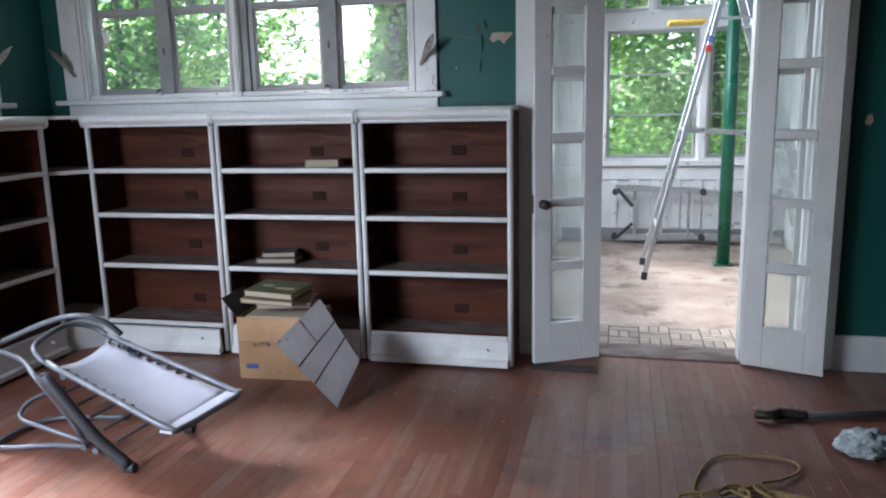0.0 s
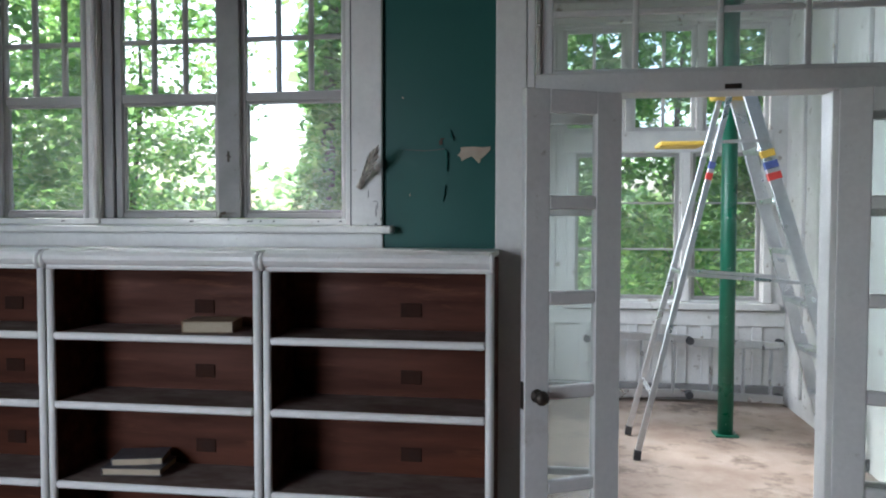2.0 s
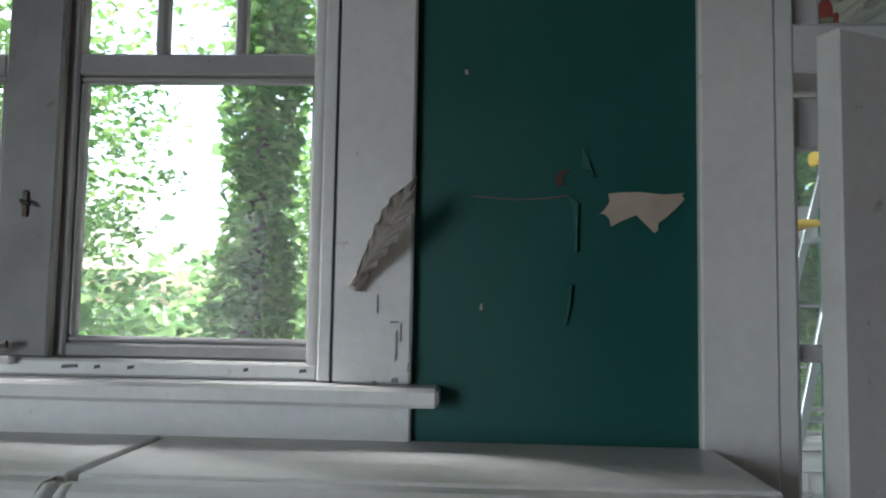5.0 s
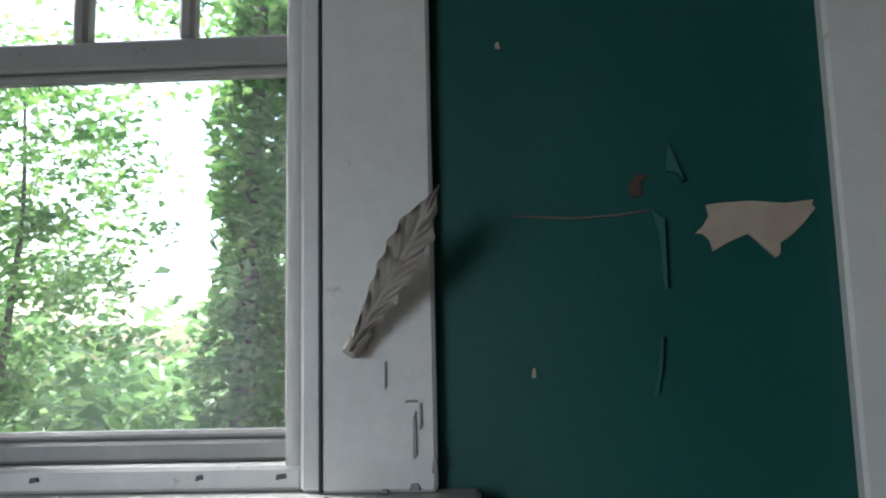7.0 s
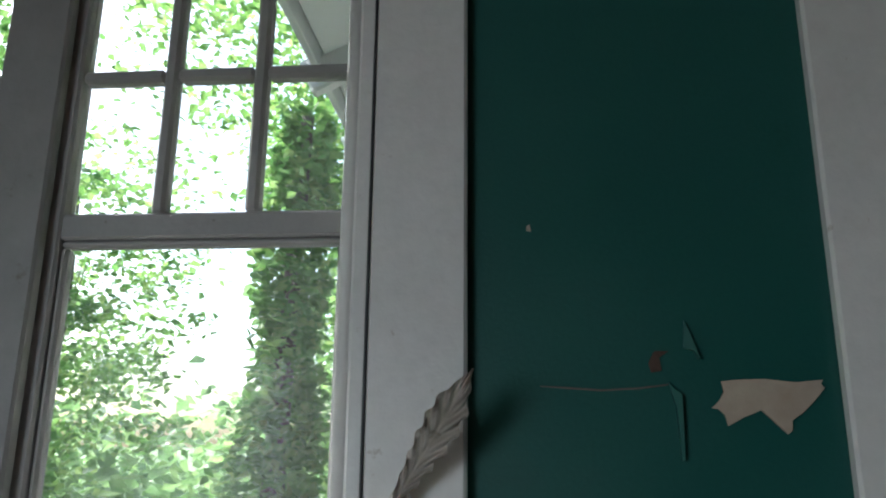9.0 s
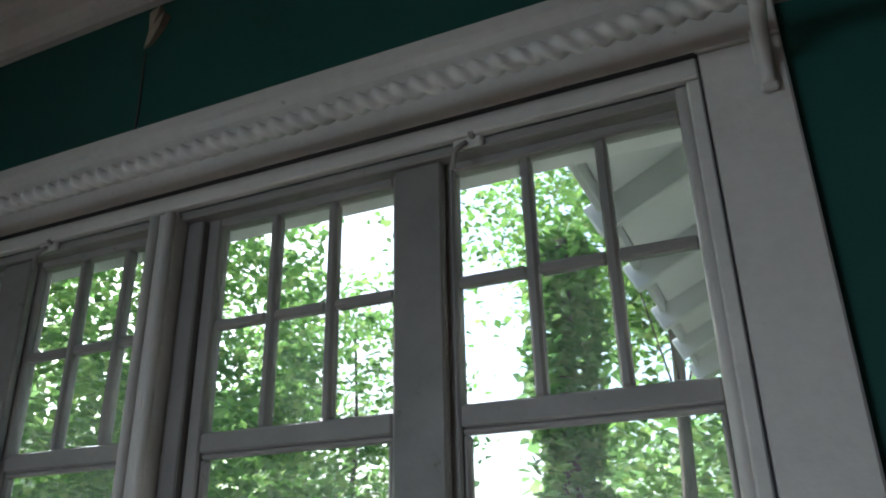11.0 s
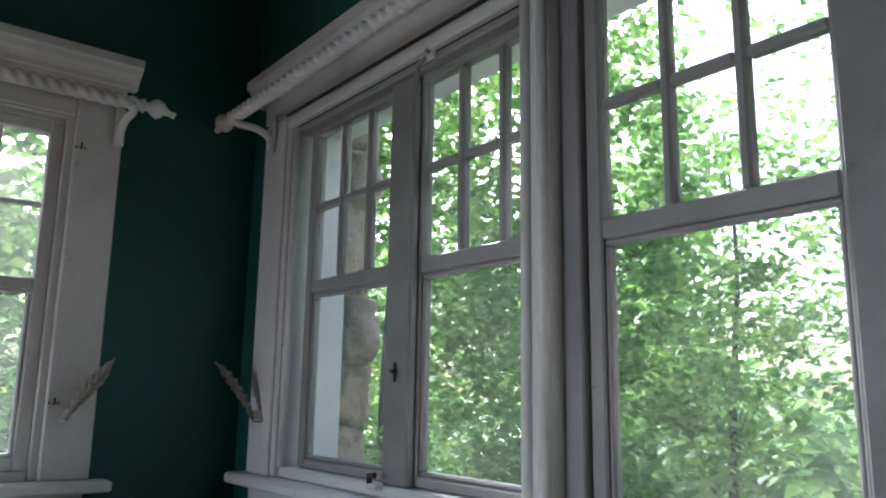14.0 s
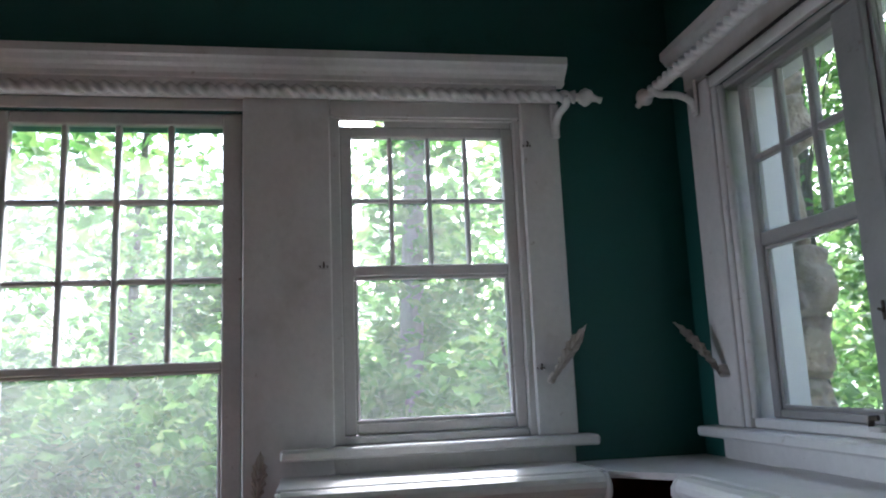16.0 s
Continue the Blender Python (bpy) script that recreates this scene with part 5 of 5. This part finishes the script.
part("roof", box(-0.75, 2.1, 4.345, 8.35, 3.70, 3.78), SIDING, eave)

# ---- ground and greenery ----
bm = bmesh.new()
bmesh.ops.create_grid(bm, x_segments=2, y_segments=2, size=400)
bmesh.ops.translate(bm, vec=(0, 0, GROUND), verts=bm.verts)
structure("ground", bm, GRASS, "overgrown grassy ground", "ground")
rng = np.random.default_rng(7)


def leaves(name, centres, size, mat, parent=None, label="", spread=0.5, flat_tilt=0.6):
    """Many small folded leaves, one at each centre, as one mesh."""
    n = len(centres)
    a = rng.uniform(0, 2 * np.pi, n)
    d = np.stack([np.cos(a), np.sin(a), rng.normal(-0.35, 0.45, n)], 1)
    d /= np.linalg.norm(d, axis=1)[:, None]
    up = np.stack([rng.normal(0, flat_tilt, n), rng.normal(0, flat_tilt, n), np.ones(n)], 1)
    s = np.cross(d, up)
    s /= np.linalg.norm(s, axis=1)[:, None] + 1e-9
    w = np.cross(s, d)
    L = (size * rng.uniform(0.6, 1.35, n))[:, None]
    base, tip = centres - d * L * 0.5, centres + d * L * 0.5
    m1, m2 = centres - d * L * 0.12, centres + d * L * 0.16
    l1, r1 = m1 + s * L * 0.36 + w * L * 0.08, m1 - s * L * 0.36 + w * L * 0.08
    v = np.stack([base, r1, m2, l1, tip], 1).reshape(-1, 3)
    idx = np.arange(n)[:, None] * 5
    faces = np.concatenate([idx + [0, 1, 2], idx + [0, 2, 3], idx + [1, 4, 2], idx + [3, 2, 4]], 1).reshape(-1, 3)
    me = bpy.data.meshes.new(name)
    me.from_pydata(v.tolist(), [], faces.tolist())
    me.materials.append(mat)
    ob = new(name, me)
    ob.parent = parent
    if label:
        ob["label"] = label
    return ob


def clumps(centre, radii, count, per, clump_r, shell=0.55):
    """Leaf centres gathered in clumps inside an ellipsoid, thicker towards its outside."""
    c = rng.normal(size=(count, 3))
    c /= np.linalg.norm(c, axis=1)[:, None]
    c *= rng.uniform(shell, 1.0, count)[:, None]
    c = c * np.array(radii) + np.array(centre)
    p = c[:, None, :] + rng.normal(0, clump_r, (count, per, 3)) * np.array([1, 1, 0.6])
    return p.reshape(-1, 3), c


def tree(at, height, crown_r, count, per, size, label, mat=None, trunk_r=0.13, low=0.35, lean=(0, 0)):
    x, y = at
    t = thing("tree", label, "tree", (x, y, GROUND), group="trees round the house")
    pts = [(lean[0] * f + 0.10 * math.sin(5 * f + x), lean[1] * f + 0.10 * math.cos(4 * f + y), height * 0.8 * f) for f in (0, 0.15, 0.35, 0.55, 0.75, 1.0)]
    part("trunk", tube(arc(pts, 3), 1, 9, [trunk_r * (1.25 - 0.95 * i / 15) for i in range(16)]), BARK, t, "", True)
    p, c = clumps((lean[0], lean[1], height * (0.5 + low / 2)), (crown_r, crown_r, height * (1 - low) / 2), count, per, crown_r * 0.105)
    p[:, 2] = np.maximum(p[:, 2], 0.05)
    for i in range(0, count, max(1, count // 8)):
        f = min(0.95, max(low + 0.08, (c[i][2] / height) * 0.8))
        k = f * (len(pts) - 1)
        a = Vector(pts[int(k)]).lerp(Vector(pts[min(int(k) + 1, len(pts) - 1)]), k % 1)
        e = Vector(c[i])
        mid = a.lerp(e, 0.5) + Vector((0, 0, 0.12 * (e - a).length))
        part("limb", tube(arc([a, mid, e], 4), 1, 6, [trunk_r * 0.13 * (1 - 0.09 * q) for q in range(9)]), BARK, t, "", True)
    leaves("crown", p, size, mat or LEAF_A, t)
    return t


TREES = [((-8.6, 15.5), 8.5, 2.5, 230, 40, 0.17), ((-8.8, 11.5), 9.0, 2.6, 170, 40, 0.16), ((-1.6, 14.5), 8.5, 2.4, 190, 44, 0.16), ((1.6, 12.5), 6.5, 2.2, 240, 44, 0.15), ((-6.6, 9.2), 5.6, 1.6, 170, 44, 0.125),
         ((3.6, 11.0), 6.0, 1.9, 220, 42, 0.15), ((-10.5, 9.0), 8.0, 2.6, 180, 44, 0.16), ((-8.6, 5.6), 6.5, 2.0, 170, 44, 0.135), ((-9.0, 1.2), 7.0, 2.4, 180, 44, 0.14), ((-8.4, -2.5), 6.0, 2.2, 200, 40, 0.13)]
HIGH = [((-2.1, 11.8), 10.5, 3.4, 230, 64, 0.125), ((-0.4, 11.5), 10.0, 3.0, 170, 64, 0.125), ((-8.2, 8.0), 10.5, 3.2, 200, 64, 0.125)]
for at, h, r, n, per, size in TREES:
    tree(at, h, r, n, per, size, "leafy green tree with uneven crown beside the house", trunk_r=0.08, low=0.12)
for at, h, r, n, per, size in HIGH:
    tree(at, h, r, n, per, size, "tall tree with high spreading green crown", trunk_r=0.10, low=0.46)
# ivy-covered trunks
for at, h, r, ln, many, bark in (((-2.9, 9.6), 5.5, 0.40, (0.2, 0), 6200, BARK), ((-6.9, 3.45), 5.6, 0.42, (0.2, 0.25), 2300, PALEBARK)):
    t = thing("ivy_tree", "old tree trunk thickly covered in ivy", "tree", (*at, GROUND), group="ivy-covered trunks")
    pts = [(ln[0] * f, ln[1] * f, h * f) for f in (0, 0.25, 0.5, 0.75, 1.0)]
    part("trunk", tube(arc(pts, 3), 1, 10, [0.12 - 0.005 * i for i in range(13)]), bark, t, "", True)
    f = rng.uniform(0, 1, many)
    a = rng.uniform(0, 2 * np.pi, many)
    rad = r * (0.65 + 0.45 * np.sin(f * 17 + 2 * a) * 0.5 + rng.normal(0, 0.16, many)) * (1.15 - 0.3 * f)
    leaves("ivy", np.stack([ln[0] * f + rad * np.cos(a), ln[1] * f + rad * np.sin(a), h * f], 1), 0.125, LEAF_B, t, "dense ivy leaves")


def shrub(at, radii, count, per, size, mat):
    t = thing("shrub", "dense leafy green shrub outside the windows", "shrub", (*at, GROUND), group="shrubs round the house")
    p, c = clumps((0, 0, radii[2] * 0.8), radii, count, per, 0.13)
    p[:, 2] = np.maximum(p[:, 2], 0.03)
    for i in range(0, count, max(1, count // 9)):
        part("stem", tube(arc([(random.uniform(-0.1, 0.1), random.uniform(-0.1, 0.1), 0), tuple(c[i] * np.array([0.4, 0.4, 0.5])), tuple(c[i])], 4), 0.012, 6), BARK, t, "", True)
    leaves("foliage", p, size, mat, t)
    return t


for at, radii, n in (((-5.5, 3.2), (0.55, 0.65, 1.45), 150), ((-5.6, 4.2), (0.8, 0.9, 1.6), 190), ((-5.9, 2.5), (0.9, 1.0, 1.55), 210), ((-5.8, 1.0), (0.9, 0.9, 1.6), 180), ((-7.6, 1.9), (1.0, 1.2, 2.3), 200), ((-7.8, 3.9), (0.9, 1.1, 2.1), 180), ((-6.3, -0.8), (0.9, 1.1, 1.1), 110), ((-7.0, 5.6), (1.0, 1.0, 1.6), 140)):
    shrub(at, radii, n, 30, 0.105, LEAF_B)
for at, radii, n in (((-5.2, 8.0), (1.1, 0.9, 1.1), 130), ((-3.6, 8.4), (0.9, 0.8, 0.9), 120), ((-1.4, 9.2), (1.0, 0.9, 1.2), 120), ((0.4, 9.6), (1.2, 0.9, 1.1), 130), ((2.0, 9.4), (1.0, 0.9, 1.2), 120), ((-7.4, 7.0), (1.2, 1.0, 1.3), 130)):
    shrub(at, radii, n, 30, 0.085, LEAF_A)
# far woods
n = 1700
ang = rng.uniform(radians(-15), radians(215), n)
dist = rng.uniform(17, 30, n)
hgt = rng.uniform(0, 1, n) ** 2.0 * 6.5 + GROUND
c = np.stack([dist * np.cos(ang), 2 + dist * np.sin(ang), hgt], 1)
gap = (c[:, 0] + 0.8) / np.maximum(c[:, 1] - 3.2, 0.1)
c = c[~((gap > -0.62) & (gap < -0.30) & (c[:, 1] > 6) & (c[:, 2] > 2.2))]
p = (c[:, None, :] + rng.normal(0, 0.8, (len(c), 46, 3))).reshape(-1, 3)
p[:, 2] = np.maximum(p[:, 2], GROUND + 0.05)
tagged(leaves("far_woods", p, 0.42, LEAF_C), "distant pale green woods", "woods", kind="stuff")

# ---- floor boards and porch tiles ----
BW = 0.062
near, rest = [], []
col = 0
x = W_IN + 0.002
while x < E_IN - 0.01:
    y = S_IN - random.uniform(0, 1.2)
    while y < N_IN:
        ln = random.uniform(0.7, 2.0)
        y0, y1 = max(y, S_IN), min(y + ln, N_IN)
        if y1 - y0 > 0.05:
            row = (x, min(x + BW - 0.0005, E_IN), y0, y1 - 0.0008)
            (near if (y1 > 2.2 and -2.9 < x < 2.2) else rest).append(row)
        y += ln
    x += BW
for r in near[:300]:
    ob = link_mesh("plank", box(*r, -0.014, 0.0, c=0.0004), FLOORWOOD, floor)
tagged(link_mesh("floor_planks", boxes([(*r, -0.014, 0.0) for r in rest + near[300:]], 0.0004), FLOORWOOD, floor), kind="stuff")
pf = bpy.data.objects["porch_floor"]
bed = link_mesh("tile_bed", box(-0.52, 1.76, 4.338, 4.872, P_FLOOR - 0.02, P_FLOOR - 0.0025, c=0.001), PLASTER, pf)
bed.location = -pf.location
for i in range(12):
    for j in range(4):
        x0, y0 = -0.50 + i * 0.192, 4.345 + j * 0.13
        if (i + j) % 2:
            rows = [(x0 + k * 0.064, x0 + k * 0.064 + 0.057, y0, y0 + 0.122) for k in range(3)]
        else:
            rows = [(x0, x0 + 0.184, y0 + k * 0.0435, y0 + k * 0.0435 + 0.037) for k in range(3)]
        for r in rows:
            ob = link_mesh("tile", box(*r, P_FLOOR - 0.005, P_FLOOR + random.uniform(0.0, 0.003), c=0.002), BRICKTILE, pf)
            ob.location = -pf.location
